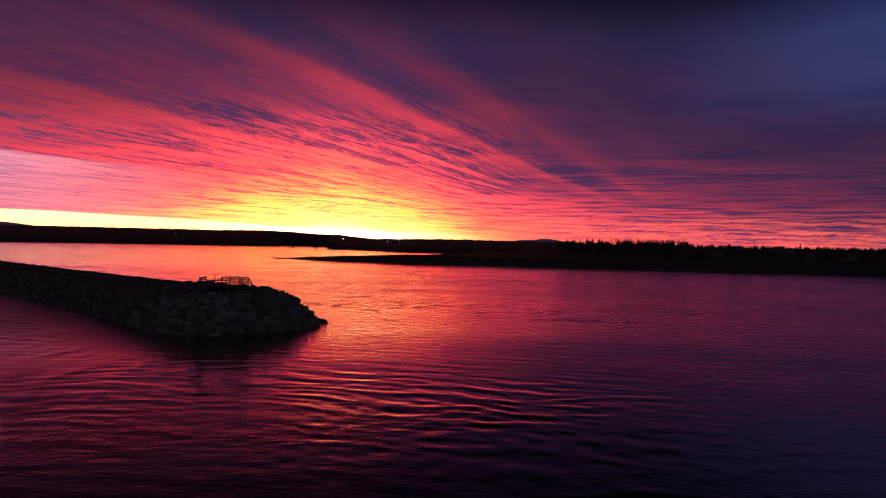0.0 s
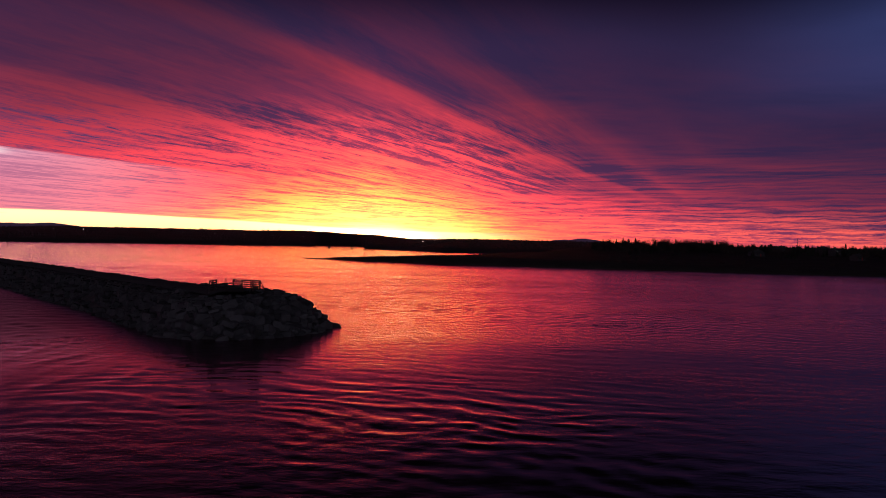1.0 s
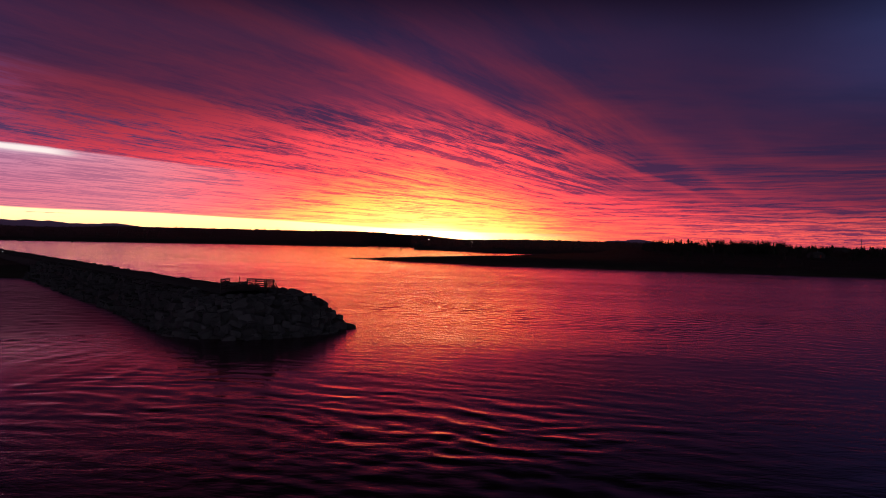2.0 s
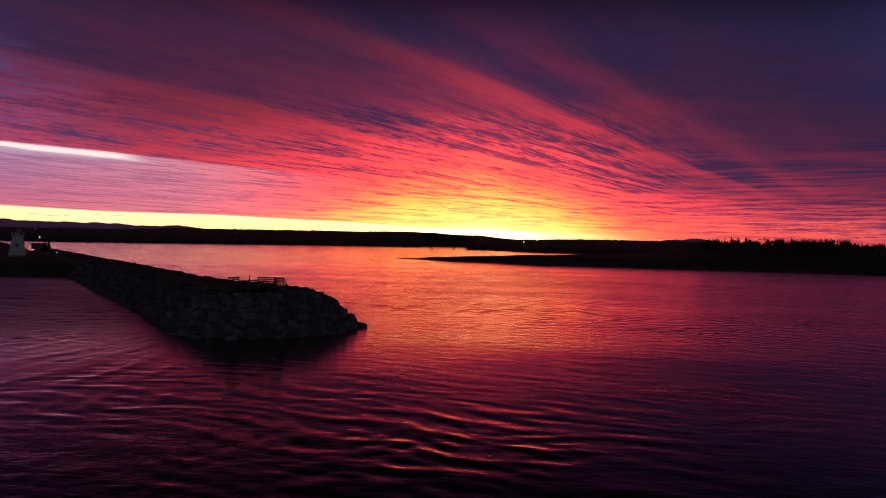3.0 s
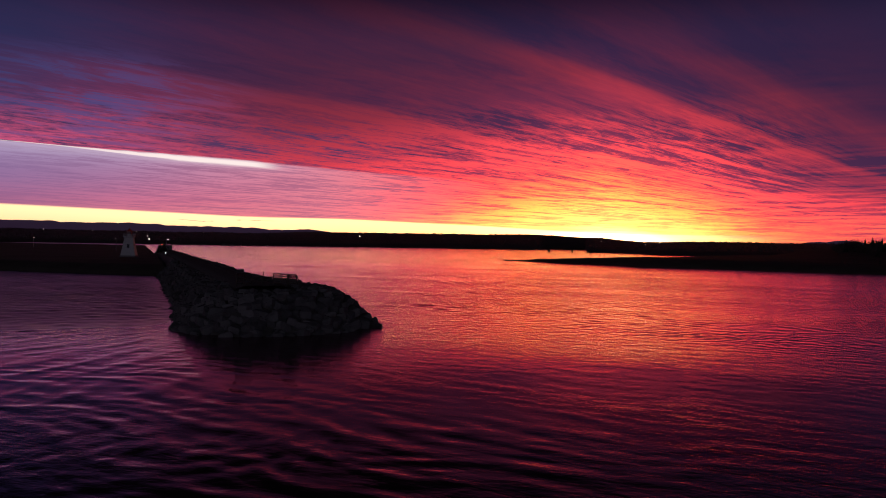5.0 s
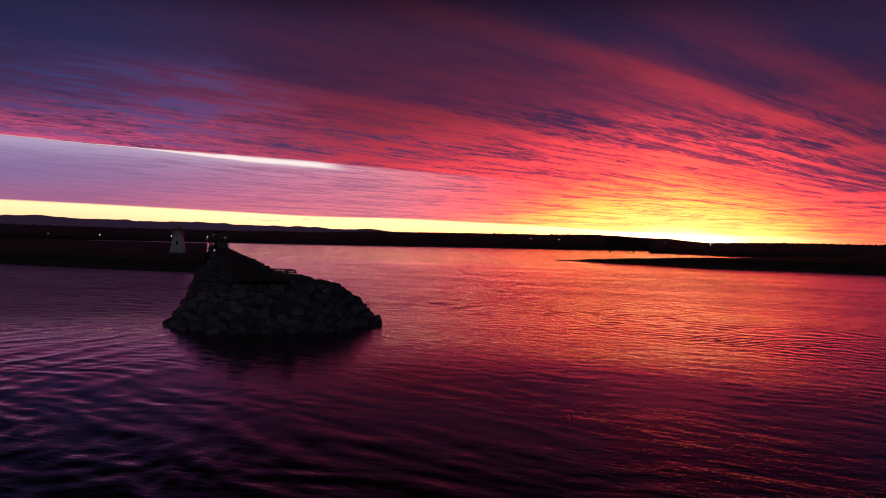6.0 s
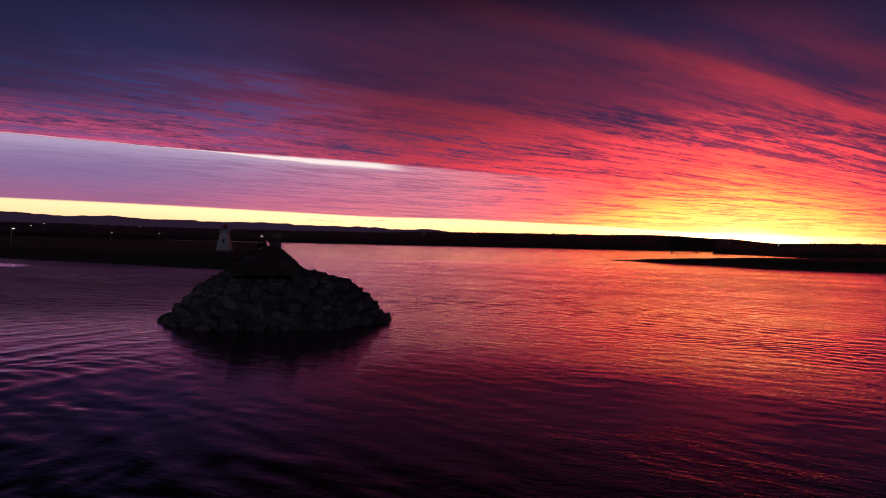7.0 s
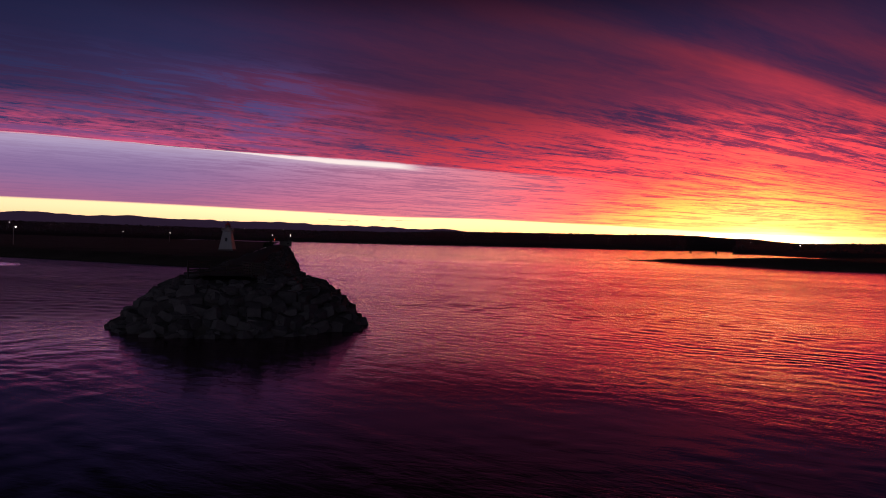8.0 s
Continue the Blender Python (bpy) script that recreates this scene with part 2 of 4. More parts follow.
def material(name, colour, rough=0.8, metal=0.0, grain=6.0, spread=0.35, bump=0.3, glow=None, turn_by_object=False, spec=0.5):
    """A worn surface: two scales of variation and fine relief."""
    m = bpy.data.materials.new(name)
    m.use_nodes = True
    n = Nodes(m.node_tree)
    bsdf = n.add("ShaderNodeBsdfPrincipled")
    n.put(n.add("ShaderNodeOutputMaterial").inputs[0], bsdf.outputs[0])
    place = n.add("ShaderNodeTexCoord").outputs["Object"]
    if turn_by_object:
        info = n.add("ShaderNodeObjectInfo").outputs["Random"]
        shift = n.add("ShaderNodeVectorMath", operation="ADD")
        n.put(shift.inputs[0], place)
        n.put(shift.inputs[1], n.xyz(n.math("MULTIPLY", info, 40.0), info, 0.0))
        place = shift.outputs[0]
    coarse = n.noise(place, grain * 0.18, 3)
    fine = n.noise(place, grain, 6, 0.65)
    value = n.math("ADD", n.math("MULTIPLY", n.math("SUBTRACT", coarse, 0.5), 2 * spread), n.math("MULTIPLY", n.math("SUBTRACT", fine, 0.5), spread))
    if turn_by_object:
        value = n.math("ADD", value, n.math("MULTIPLY", n.math("SUBTRACT", info, 0.5), spread))
    value = n.math("ADD", value, 1.0)
    scaled = n.add("ShaderNodeVectorMath", operation="SCALE")
    scaled.inputs[0].default_value = colour
    n.put(scaled.inputs["Scale"], value)
    n.put(bsdf.inputs["Base Color"], scaled.outputs[0])
    n.put(bsdf.inputs["Roughness"], rough)
    n.put(bsdf.inputs["Metallic"], metal)
    n.put(bsdf.inputs["Specular IOR Level"], spec)
    if bump:
        relief = n.add("ShaderNodeBump")
        relief.inputs["Strength"].default_value = bump
        relief.inputs["Distance"].default_value = 0.4 / grain
        n.put(relief.inputs["Height"], fine)
        n.put(bsdf.inputs["Normal"], relief.outputs[0])
    if glow:
        n.put(bsdf.inputs["Emission Color"], (*glow[:3], 1))
        n.put(bsdf.inputs["Emission Strength"], glow[3])
    return m


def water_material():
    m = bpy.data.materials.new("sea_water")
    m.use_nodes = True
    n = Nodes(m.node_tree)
    # murky body under a red-tinted mirror film, mixed by the water's own reflectance
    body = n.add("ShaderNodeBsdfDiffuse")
    tinted_film = n.add("ShaderNodeBsdfGlossy")
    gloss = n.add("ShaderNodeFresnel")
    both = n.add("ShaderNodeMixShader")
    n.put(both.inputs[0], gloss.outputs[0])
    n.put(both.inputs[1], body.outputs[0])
    n.put(both.inputs[2], tinted_film.outputs[0])
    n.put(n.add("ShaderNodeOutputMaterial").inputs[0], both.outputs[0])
    place = n.add("ShaderNodeTexCoord").outputs["Object"]
    body.inputs["Color"].default_value = (0.036, 0.027, 0.025, 1)
    # extra red painted into the reflection: green and blue cut in the gloss colour
    tinted_film.inputs["Color"].default_value = (1.0, 0.76, 0.88, 1)
    gloss.inputs["IOR"].default_value = 1.333
    sep = n.add("ShaderNodeSeparateXYZ")
    n.put(sep.inputs[0], place)
    far = n.add("ShaderNodeVectorMath", operation="DISTANCE")
    n.put(far.inputs[0], place)
    far.inputs[1].default_value = (9, 70, 0)
    far = far.outputs["Value"]
    slick = n.add("ShaderNodeVectorMath", operation="DISTANCE")
    n.put(slick.inputs[0], n.mapped(place, (0.5, 1.0, 1.0)))
    slick.inputs[1].default_value = (-87, 134, 0)
    slick = n.step(slick.outputs["Value"], 10.0, 6.5)
    calm = n.noise(n.mapped(place, (0.018, 0.03, 1), 20), 1.0, 3, 0.5)
    gusts = n.noise(n.mapped(place, (0.02, 0.06, 1), 8), 1.0, 4, 0.6, 0.4)
    swell = n.noise(n.mapped(place, (0.06, 0.15, 1), 6), 1.0, 5, 0.68, 0.4)
    rip = n.noise(n.mapped(place, (0.42, 0.85, 1), 8), 1.0, 5, 0.66, 0.5)
    small = n.noise(n.mapped(place, (1.6, 3.2, 1), -14), 1.0, 3, 0.55)
    across = n.math("ADD", n.math("MULTIPLY", sep.outputs[0], 0.714), n.math("MULTIPLY", sep.outputs[1], 0.7))
    along = n.math("ADD", n.math("MULTIPLY", sep.outputs[0], -0.7), n.math("MULTIPLY", sep.outputs[1], 0.714))
    harbour = n.math("MULTIPLY", n.step(across, 42.0, 30.0), n.step(along, 55.0, 105.0))
    channel = n.math("MULTIPLY", n.step(far, 25.0, 80.0), n.math("MULTIPLY", n.step(sep.outputs[0], 80.0, 10.0), n.step(sep.outputs[0], -70.0, -10.0)))
    outer = n.step(far, 45.0, 110.0)
    height = n.math("ADD", n.math("MULTIPLY", rip, n.math("ADD", n.math("MULTIPLY", outer, 0.035), 0.046)), n.math("MULTIPLY", small, 0.017))
    height = n.math("MULTIPLY", height, n.step(calm, 0.35, 0.65, 0.15, 1.15))
    height = n.math("MULTIPLY", height, n.math("ADD", n.math("MULTIPLY", harbour, 1.0), n.math("ADD", n.math("MULTIPLY", channel, 0.4), 1.0)))
    height = n.math("ADD", height, n.math("MULTIPLY", swell, n.math("MULTIPLY", outer, 0.16)))
    height = n.math("MULTIPLY", height, n.math("SUBTRACT", 1.0, slick))
    relief = n.add("ShaderNodeBump")
    relief.inputs["Strength"].default_value = 1.0
    relief.inputs["Distance"].default_value = 1.0
    n.put(relief.inputs["Height"], height)
    for shader in (body, tinted_film, gloss):
        n.put(shader.inputs["Normal"], relief.outputs[0])
    # wavelets too fine to be modelled count as gloss: more in the wind-ruffled harbour
    streaks = n.math("MULTIPLY", n.math("SUBTRACT", n.step(gusts, 0.35, 0.65), 0.5), n.math("MULTIPLY", outer, 0.07))
    n.put(tinted_film.inputs["Roughness"], n.math("ADD", n.math("ADD", n.math("MULTIPLY", n.math("MULTIPLY", harbour, n.math("SUBTRACT", 1.0, slick)), 0.26), n.math("ADD", n.math("MULTIPLY", channel, 0.03), n.math("ADD", n.step(far, 20.0, 110.0, 0.06, 0.15), n.step(far, 150.0, 420.0, 0.0, -0.06)))), streaks))
    return m


STONE = material("armour_stone", (0.115, 0.112, 0.115), 0.9, 0, 3.5, 0.6, 1.0, turn_by_object=True, spec=0.2)
RUBBLE = material("rubble_core", (0.10, 0.095, 0.09), 0.9, 0, 2.0, 0.4, 0.6, spec=0.1)
GRAVEL = material("path_gravel", (0.17, 0.163, 0.16), 1.0, 0, 9.0, 0.3, 0.4, spec=0.0)
TIMBER = material("weathered_timber", (0.06, 0.052, 0.045), 0.85, 0, 9.0, 0.35, 0.3)
EARTH = material("dark_grass_earth", (0.085, 0.074, 0.062), 0.95, 0, 0.4, 0.4, 0.3, spec=0.05)
WOODS = material("far_woods", (0.08, 0.068, 0.066), 0.95, 0, 0.05, 0.4, 0.0, spec=0.05)
# haze over the hills is painted: bluish base and a faint glow
HILLS = material("distant_hills_haze", (0.10, 0.09, 0.14), 0.95, 0, 0.01, 0.25, 0.0, glow=(0.55, 0.28, 0.68, 0.03))
WHITE = material("white_paint", (0.4, 0.4, 0.4), 0.7, 0, 3.0, 0.08, 0.1)
RED = material("red_paint", (0.45, 0.04, 0.03), 0.5, 0, 3.0, 0.1, 0.1)
DARK = material("dark_glass", (0.02, 0.02, 0.03), 0.15, 0, 3.0, 0.1, 0.0)
LAMP = material("street_lamp_glow", (0.8, 0.8, 0.8), 0.4, 0, 3, 0.0, 0, glow=(1.0, 0.86, 0.68, 5.0))
COOL = material("white_lamp_glow", (0.8, 0.8, 0.8), 0.4, 0, 3, 0.0, 0, glow=(0.9, 0.95, 1.0, 3.0))
BEACON = material("red_lamp_glow", (0.6, 0.05, 0.05), 0.4, 0, 3, 0.0, 0, glow=(1.0, 0.06, 0.03, 2.5))
STEEL = material("dull_steel", (0.25, 0.25, 0.26), 0.5, 0.8, 5, 0.15, 0.1)
NEEDLES = material("conifer_needles", (0.06, 0.068, 0.05), 0.9, 0, 1.0, 0.4, 0.0, turn_by_object=True, spec=0.1)
TWIGS = material("bare_twigs", (0.09, 0.07, 0.06), 0.9, 0, 1.0, 0.3, 0.0, turn_by_object=True, spec=0.1)
SIDING = material("house_siding", (0.07, 0.065, 0.06), 0.7, 0, 1.0, 0.15, 0.0, turn_by_object=True)
ROOFING = material("roof_shingle", (0.08, 0.075, 0.07), 0.9, 0, 1.0, 0.2, 0.0)
WATER = water_material()

# ---- mesh helpers ----


def mesh_from(name, verts, faces, mat, smooth=False):
    me = bpy.data.meshes.new(name)
    me.from_pydata([tuple(v) for v in verts], [], faces)
    me.materials.append(mat)
    if smooth:
        me.shade_smooth()
    me.update()
    return me


def mesh_bm(name, bm, mat):
    me = bpy.data.meshes.new(name)
    bm.to_mesh(me)
    bm.free()
    me.materials.append(mat)
    return me


def part(name, me, parent, m=None, label=""):
    """One mesh object under a thing or a part; m is its pose in the parent."""
    ob = new(name, me)
    ob.parent = parent
    if m is not None:
        ob.matrix_basis = m
    return tagged(ob, label)


def box(bm, size, m=None, bevel=0.0):
    made = bmesh.ops.create_cube(bm, size=1.0)["verts"]
    bmesh.ops.scale(bm, vec=size, verts=made)
    if bevel:
        edges = list({e for v in made for e in v.link_edges})
        made = bmesh.ops.bevel(bm, geom=edges, offset=bevel, segments=1, affect="EDGES")["verts"]
    if m is not None:
        bmesh.ops.transform(bm, matrix=m, verts=made)


def cone(bm, r0, r1, height, sides, m=None, caps=True):
    made = bmesh.ops.create_cone(bm, cap_ends=caps, segments=sides, radius1=r0, radius2=r1, depth=height)["verts"]
    bmesh.ops.translate(bm, vec=(0, 0, height / 2), verts=made)
    if m is not None:
        bmesh.ops.transform(bm, matrix=m, verts=made)


def box_mesh(name, size, mat, bevel=0.0, lift=0.0):
    bm = bmesh.new()
    box(bm, size, pose(0, 0, lift), bevel)
    return mesh_bm(name, bm, mat)


def cone_mesh(name, r0, r1, height, sides, mat):
    bm = bmesh.new()
    cone(bm, r0, r1, height, sides)
    return mesh_bm(name, bm, mat)


# ---- the breakwater's own axes: s along it towards the shore, n across it ----
AX, NX = (-0.7002, 0.7140), (0.7140, 0.7002)


def at(s, n, z=0.0):
    return Vector((AX[0] * s + NX[0] * n, AX[1] * s + NX[1] * n, z))


AXIS_TURN = math.degrees(math.atan2(AX[1], AX[0]))

# ---- water ----


def build_water():
    def spaced(a, b, fine0, fine1, d, wide):
        """Close rows in the near reach, wider ones around it."""
        left = fine0 - np.cumsum(np.geomspace(d, wide, 40))
        left = np.append(left[left > a], np.arange(left[-1] - wide, a, -wide))[::-1]
        right = fine1 + np.cumsum(np.geomspace(d, wide, 40))
        right = np.append(right[right < b], np.arange(right[-1] + wide, b, wide))
        return np.concatenate([left, np.arange(fine0, fine1, d), right])

    x0, x1, y0, y1 = -240.0, 170.0, 8.0, 340.0
    xs, ys = spaced(x0, x1, -44.0, 62.0, 0.3, 1.0), spaced(y0, y1, 29.0, 118.0, 0.3, 0.85)
    gx, gy = np.meshgrid(xs, ys)
    rng = np.random.default_rng(4)
    z = np.zeros_like(gx)
    warp_x = gx + 2.2 * np.sin(gx * 0.06 + gy * 0.045) + 1.4 * np.sin(gy * 0.11 - gx * 0.05)
    warp_y = gy + 2.5 * np.sin(gx * 0.05 - gy * 0.035 + 1.0) + 1.2 * np.sin(gx * 0.13 + 0.4)
    warp_x += 0.55 * np.sin(gx * 0.33 + gy * 0.21 + 0.7) + 0.4 * np.sin(gy * 0.47 - gx * 0.29)
    warp_y += 0.6 * np.sin(gx * 0.27 - gy * 0.38) + 0.4 * np.sin(gx * 0.51 + gy * 0.17 + 2.0)
    # long-crested trains: along the left, a middle patch, and oblique ones to the right
    def soft(v, a, b):
        k = np.clip((v - a) / (b - a), 0, 1)
        return k * k * (3 - 2 * k)
    uneven = 0.55 + 0.45 * np.sin(gx * 0.11 + gy * 0.07) * np.sin(gy * 0.09 - gx * 0.04 + 1.3)
    left = soft(gx, 8, -10) * soft(gy, 130, 75)
    quiet = 1 - 0.6 * np.maximum(soft(gx, -4, -14), soft(gx, 16, 2) * soft(gy, 46, 54)) * soft(gy, 110, 85)
    middle = np.exp(-((gx + 5) ** 2 + (gy - 40) ** 2) / (2 * 15.0 ** 2))
    right = soft(gx, -8, 2) * soft(gx, 30, 12) * soft(gy, 75, 50)
    for length, turn, slope, where in ((4.4, 6, .016, left), (3.3, -3, .011, left), (2.4, 13, .011, left), (3.4, 84, .075, middle), (2.5, 99, .075, middle), (1.9, 70, .065, middle), (1.35, 82, .06, middle), (1.6, 108, .055, middle),
                                       (2.0, 28, .020, right), (2.9, 20, .020, right), (2.3, 62, .018, right)):
        wave = 2 * math.pi / length
        phase = wave * (warp_x * math.cos(radians(turn)) + warp_y * math.sin(radians(turn))) + 0.9 * np.sin(gx * 0.17 - gy * 0.13 + length)
        sharp = 1.8 if where is left else 0.7
        z += slope / wave * where * uneven * (np.exp(sharp * (np.sin(phase) - 1)) - 0.35) * 2.2
    for k in range(26):
        length = rng.uniform(1.5, 3.6)
        turn = math.radians(rng.choice([95, 70, 118, 150]) + rng.normal(0, 16))
        wave = 2 * math.pi / length
        slope = 0.008 * (0.6 + 0.4 * rng.random())
        phase = wave * (warp_x * math.cos(turn) + warp_y * math.sin(turn)) + rng.uniform(0, 6.28)
        patch = np.clip(0.3 + 0.8 * np.sin(gx * rng.uniform(-.08, .08) + gy * rng.uniform(-.08, .08) + rng.uniform(0, 6.28)), 0.0, 1)
        z += slope / wave * patch * quiet * np.sin(phase)
    # short wind wavelets where the sheet is close-meshed
    close = soft(gx, -46, -36) * soft(gx, 64, 54) * soft(gy, 28, 34) * soft(gy, 120, 104)
    gust = np.clip(0.55 + 0.5 * np.sin(gx * 0.09 + gy * 0.05) + 0.35 * np.sin(gy * 0.12 - gx * 0.07 + 2.0), 0.3, 1.2)
    for k in range(44):
        length = rng.uniform(0.75, 1.9)
        turn = math.radians(rng.normal(88, 48))
        wave = 2 * math.pi / length
        phase = wave * (warp_x * math.cos(turn) + warp_y * math.sin(turn)) + rng.uniform(0, 6.28)
        patch = np.clip(0.5 + 0.7 * np.sin(gx * rng.uniform(-.25, .25) + gy * rng.uniform(-.25, .25) + rng.uniform(0, 6.28)), 0.0, 1)
        z += 0.016 * quiet / wave * close * gust * patch * np.sin(phase)
    # longer wind waves out in the channel, steeper ones in the harbour
    sheltered = soft(0.714 * gx + 0.7 * gy, 44, 30) * soft(-0.7 * gx + 0.714 * gy, 70, 110)
    open_water = 1 - soft(gx, -46, -36) * soft(gx, 64, 54) * soft(gy, 120, 104)
    for k in range(30):
        length = rng.uniform(2.1, 3.8)
        turn = math.radians(rng.normal(92, 42))
        wave = 2 * math.pi / length
        phase = wave * (warp_x * math.cos(turn) + warp_y * math.sin(turn)) + rng.uniform(0, 6.28)
        patch = np.clip(0.5 + 0.7 * np.sin(gx * rng.uniform(-.1, .1) + gy * rng.uniform(-.12, .12) + rng.uniform(0, 6.28)), 0.0, 1)
        z += 0.009 * (1 + 1.4 * sheltered) / wave * open_water * patch * np.sin(phase)
    z *= 1 - 0.4 * soft(gx, 3, 20) * soft(gy, 110, 85)
    rim = np.minimum.reduce([gx - xs[0], xs[-1] - gx, gy - ys[0], ys[-1] - gy]) / 40.0
    z *= np.clip(rim, 0, 1)
    ny, nx = gx.shape
    verts = np.stack([gx.ravel(), gy.ravel(), z.ravel()], 1)
    idx = np.arange(nx * ny).reshape(ny, nx)
    faces = np.stack([idx[:-1, :-1].ravel(), idx[:-1, 1:].ravel(), idx[1:, 1:].ravel(), idx[1:, :-1].ravel()], 1).tolist()
    verts = verts.tolist()
    base = len(verts)
    verts += [(-4800, -4800, 0), (4800, -4800, 0), (4800, 4800, 0), (-4800, 4800, 0)]
    rims = [idx[0, :], idx[:, -1], idx[-1, ::-1], idx[::-1, 0]]
    for k in range(4):
        faces.append([base + k, base + (k + 1) % 4, *[int(i) for i in rims[k][::-1]]])
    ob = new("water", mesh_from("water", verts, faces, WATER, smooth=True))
    tagged(ob, "dark rippled tidal water reflecting the red sunset through a red-tinted film", "water", kind="structure")


build_water()

# ---- land: left shore with the harbour, right spit, far shore, hills ----


def strip_land(name, label, rings, mat, category="ground"):
    """A sheet from rows of points of equal length."""
    rows, cols = len(rings), len(rings[0])
    verts = [p for row in rings for p in row]
    faces = [[r * cols + c, r * cols + c + 1, (r + 1) * cols + c + 1, (r + 1) * cols + c] for r in range(rows - 1) for c in range(cols - 1)]
    ob = new(name, mesh_from(name, verts, faces, mat, smooth=True))
    return tagged(ob, label, category, kind="structure")


def smooth_line(keys, t):
    """Piecewise smooth value from a few (place, value) keys."""
    if t <= keys[0][0]:
        return keys[0][1]
    for (a, va), (b, vb) in zip(keys, keys[1:]):
        if t <= b:
            k = (t - a) / (b - a)
            return va + (vb - va) * k * k * (3 - 2 * k)
    return keys[-1][1]


def rough(x, y, scale, seed=0.0):
    return noise.fractal(Vector((x * scale, y * scale, seed)), 1.0, 2.0, 5)


def land_profile(depth):
    """Bank height over the water, by metres inland."""
    return smooth_line([(-6, -1.5), (0, -0.1), (6, 1.6), (14, 2.9), (40, 3.3), (200, 3.6)], depth)


def build_left_land():
    rings = []
    for i in range(61):
        w = i / 60
        rings.append([])
        for j in range(41):
            k = j / 40
            # along the inner shore, from the breakwater out to the left
            sx = -116 - 560 * k
            sy = 171 - 9 * math.sin(k * 9.0) * (1 - k) + 6 * noise.noise(Vector((k * 7, 3.1, 0))) - 40 * k * k
            depth = -6 + 620 * w * w * w + 60 * w
            # lines inland run along the breakwater's right flank and fan out to the left
            dx, dy = AX[0] * (1 - k) + -0.75 * k, AX[1] * (1 - k) + 0.66 * k
            x, y = sx + dx * depth, sy + dy * depth
            rings[-1].append((x, y, land_profile(depth) + 0.35 * rough(x, y, 0.03)))
    strip_land("ground", "low dark grassy harbour shore behind the breakwater", rings, EARTH)


def far_shore_dist(az):
    near = smooth_line([(-60, 800), (-6, 1000), (2, 1150), (8.6, 1550), (9.0, 1560), (9.4, 2900), (12.8, 3000), (13.3, 2250), (20, 2150), (35, 1800), (47, 1750), (62, 1500), (110, 1400)], az)
    return near * (1 + 0.02 * noise.noise(Vector((az * 0.5, 1.0, 0.0))))


def polar(az, dist, z):
    a = radians(az)
    return (-math.sin(a) * dist, math.cos(a) * dist, z)


def far_height(az, w):
    """Ground of the far shore: w runs from its waterline to the ridge."""
    d0 = far_shore_dist(az)
    d = d0 + (3600 - d0) * w
    el = smooth_line([(-60, .3), (-14, .35), (-8, .55), (0, .58), (5.2, .5), (9, .78), (13, .96), (22, .92), (30, .86), (37, .66), (48, .62), (66, .7), (110, .7)], az)
    top = 10 + math.tan(radians(el)) * 3600
    if w <= 0:
        return -0.6
    return 1.5 + (top - 1.5) * min(1.0, w * 1.05) ** 0.75 * (0.93 + 0.07 * rough(az * 30, d, 0.01, 2.0))


def build_far_shore():
    rings = []
    for w in [0.0, 0.006, 0.012, 0.03, 0.06, 0.1, 0.16, 0.24, 0.34, 0.46, 0.6, 0.78, 1.0]:
        row = []
        for i in range(681):
            az = -60 + 170 * i / 680
            d0 = far_shore_dist(az)
            z = far_height(az, w)
            if 0.006 < w:
                z += 3.5 + 2.0 * noise.noise(Vector((az * 9.0, w * 40, 0)))
            row.append(polar(az, d0 + (3600 - d0) * w, z))
        rings.append(row)
    strip_land("backdrop", "dark wooded far shore beneath the sunset", rings, WOODS, "far shore")


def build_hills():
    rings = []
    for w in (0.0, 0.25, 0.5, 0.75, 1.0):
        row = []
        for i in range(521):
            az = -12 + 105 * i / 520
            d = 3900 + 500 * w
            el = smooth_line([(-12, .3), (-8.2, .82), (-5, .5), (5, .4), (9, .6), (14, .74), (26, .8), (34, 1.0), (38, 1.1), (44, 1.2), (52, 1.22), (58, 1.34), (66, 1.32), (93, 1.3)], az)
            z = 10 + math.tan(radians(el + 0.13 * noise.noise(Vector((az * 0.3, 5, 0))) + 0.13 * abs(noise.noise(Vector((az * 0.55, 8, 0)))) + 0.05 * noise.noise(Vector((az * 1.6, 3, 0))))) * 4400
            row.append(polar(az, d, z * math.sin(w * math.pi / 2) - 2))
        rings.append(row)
    strip_land("backdrop", "range of low distant hills, haze put in as blue-grey colour and glow", rings, HILLS, "hills")


def spit_shore(k):
    """The near waterline of the right bank, k from its tip to far right."""
    x = -126 + 1014 * k
    y = smooth_line([(-126, 500), (-112, 487), (-64, 445), (0, 405), (66, 394), (119, 380), (170, 366), (260, 362), (500, 325), (900, 270)], x)
    return x, y + 3 * noise.noise(Vector((x * 0.02, 0, 0)))


def spit_reach(x):
    return smooth_line([(-126, 2), (-112, 9), (-90, 26), (-60, 44), (-40, 60), (-24, 120), (-8, 620), (900, 620)], x)


def spit_height(x, depth):
    """A steep low bank, level on top; inland it rises to the woods."""
    crest = smooth_line([(-126, 0.4), (-112, 1.0), (-88, 2.6), (-60, 3.8), (-30, 4.5), (20, 4.6), (120, 3.6), (900, 3.4)], x)
    back = spit_reach(x) - depth
    edge = min(depth, back if x < -8 else depth)
    bank = smooth_line([(-1, -0.6), (0, -0.3), (3, 0.35), (14, 0.85), (30, 1.0)], edge)
    rise = smooth_line([(25, 0), (120, 3.0), (260, 7.2), (400, 8.6)], depth) * smooth_line([(10, 0), (70, 1.0)], x)
    return (crest * bank if bank > 0 else bank) + rise


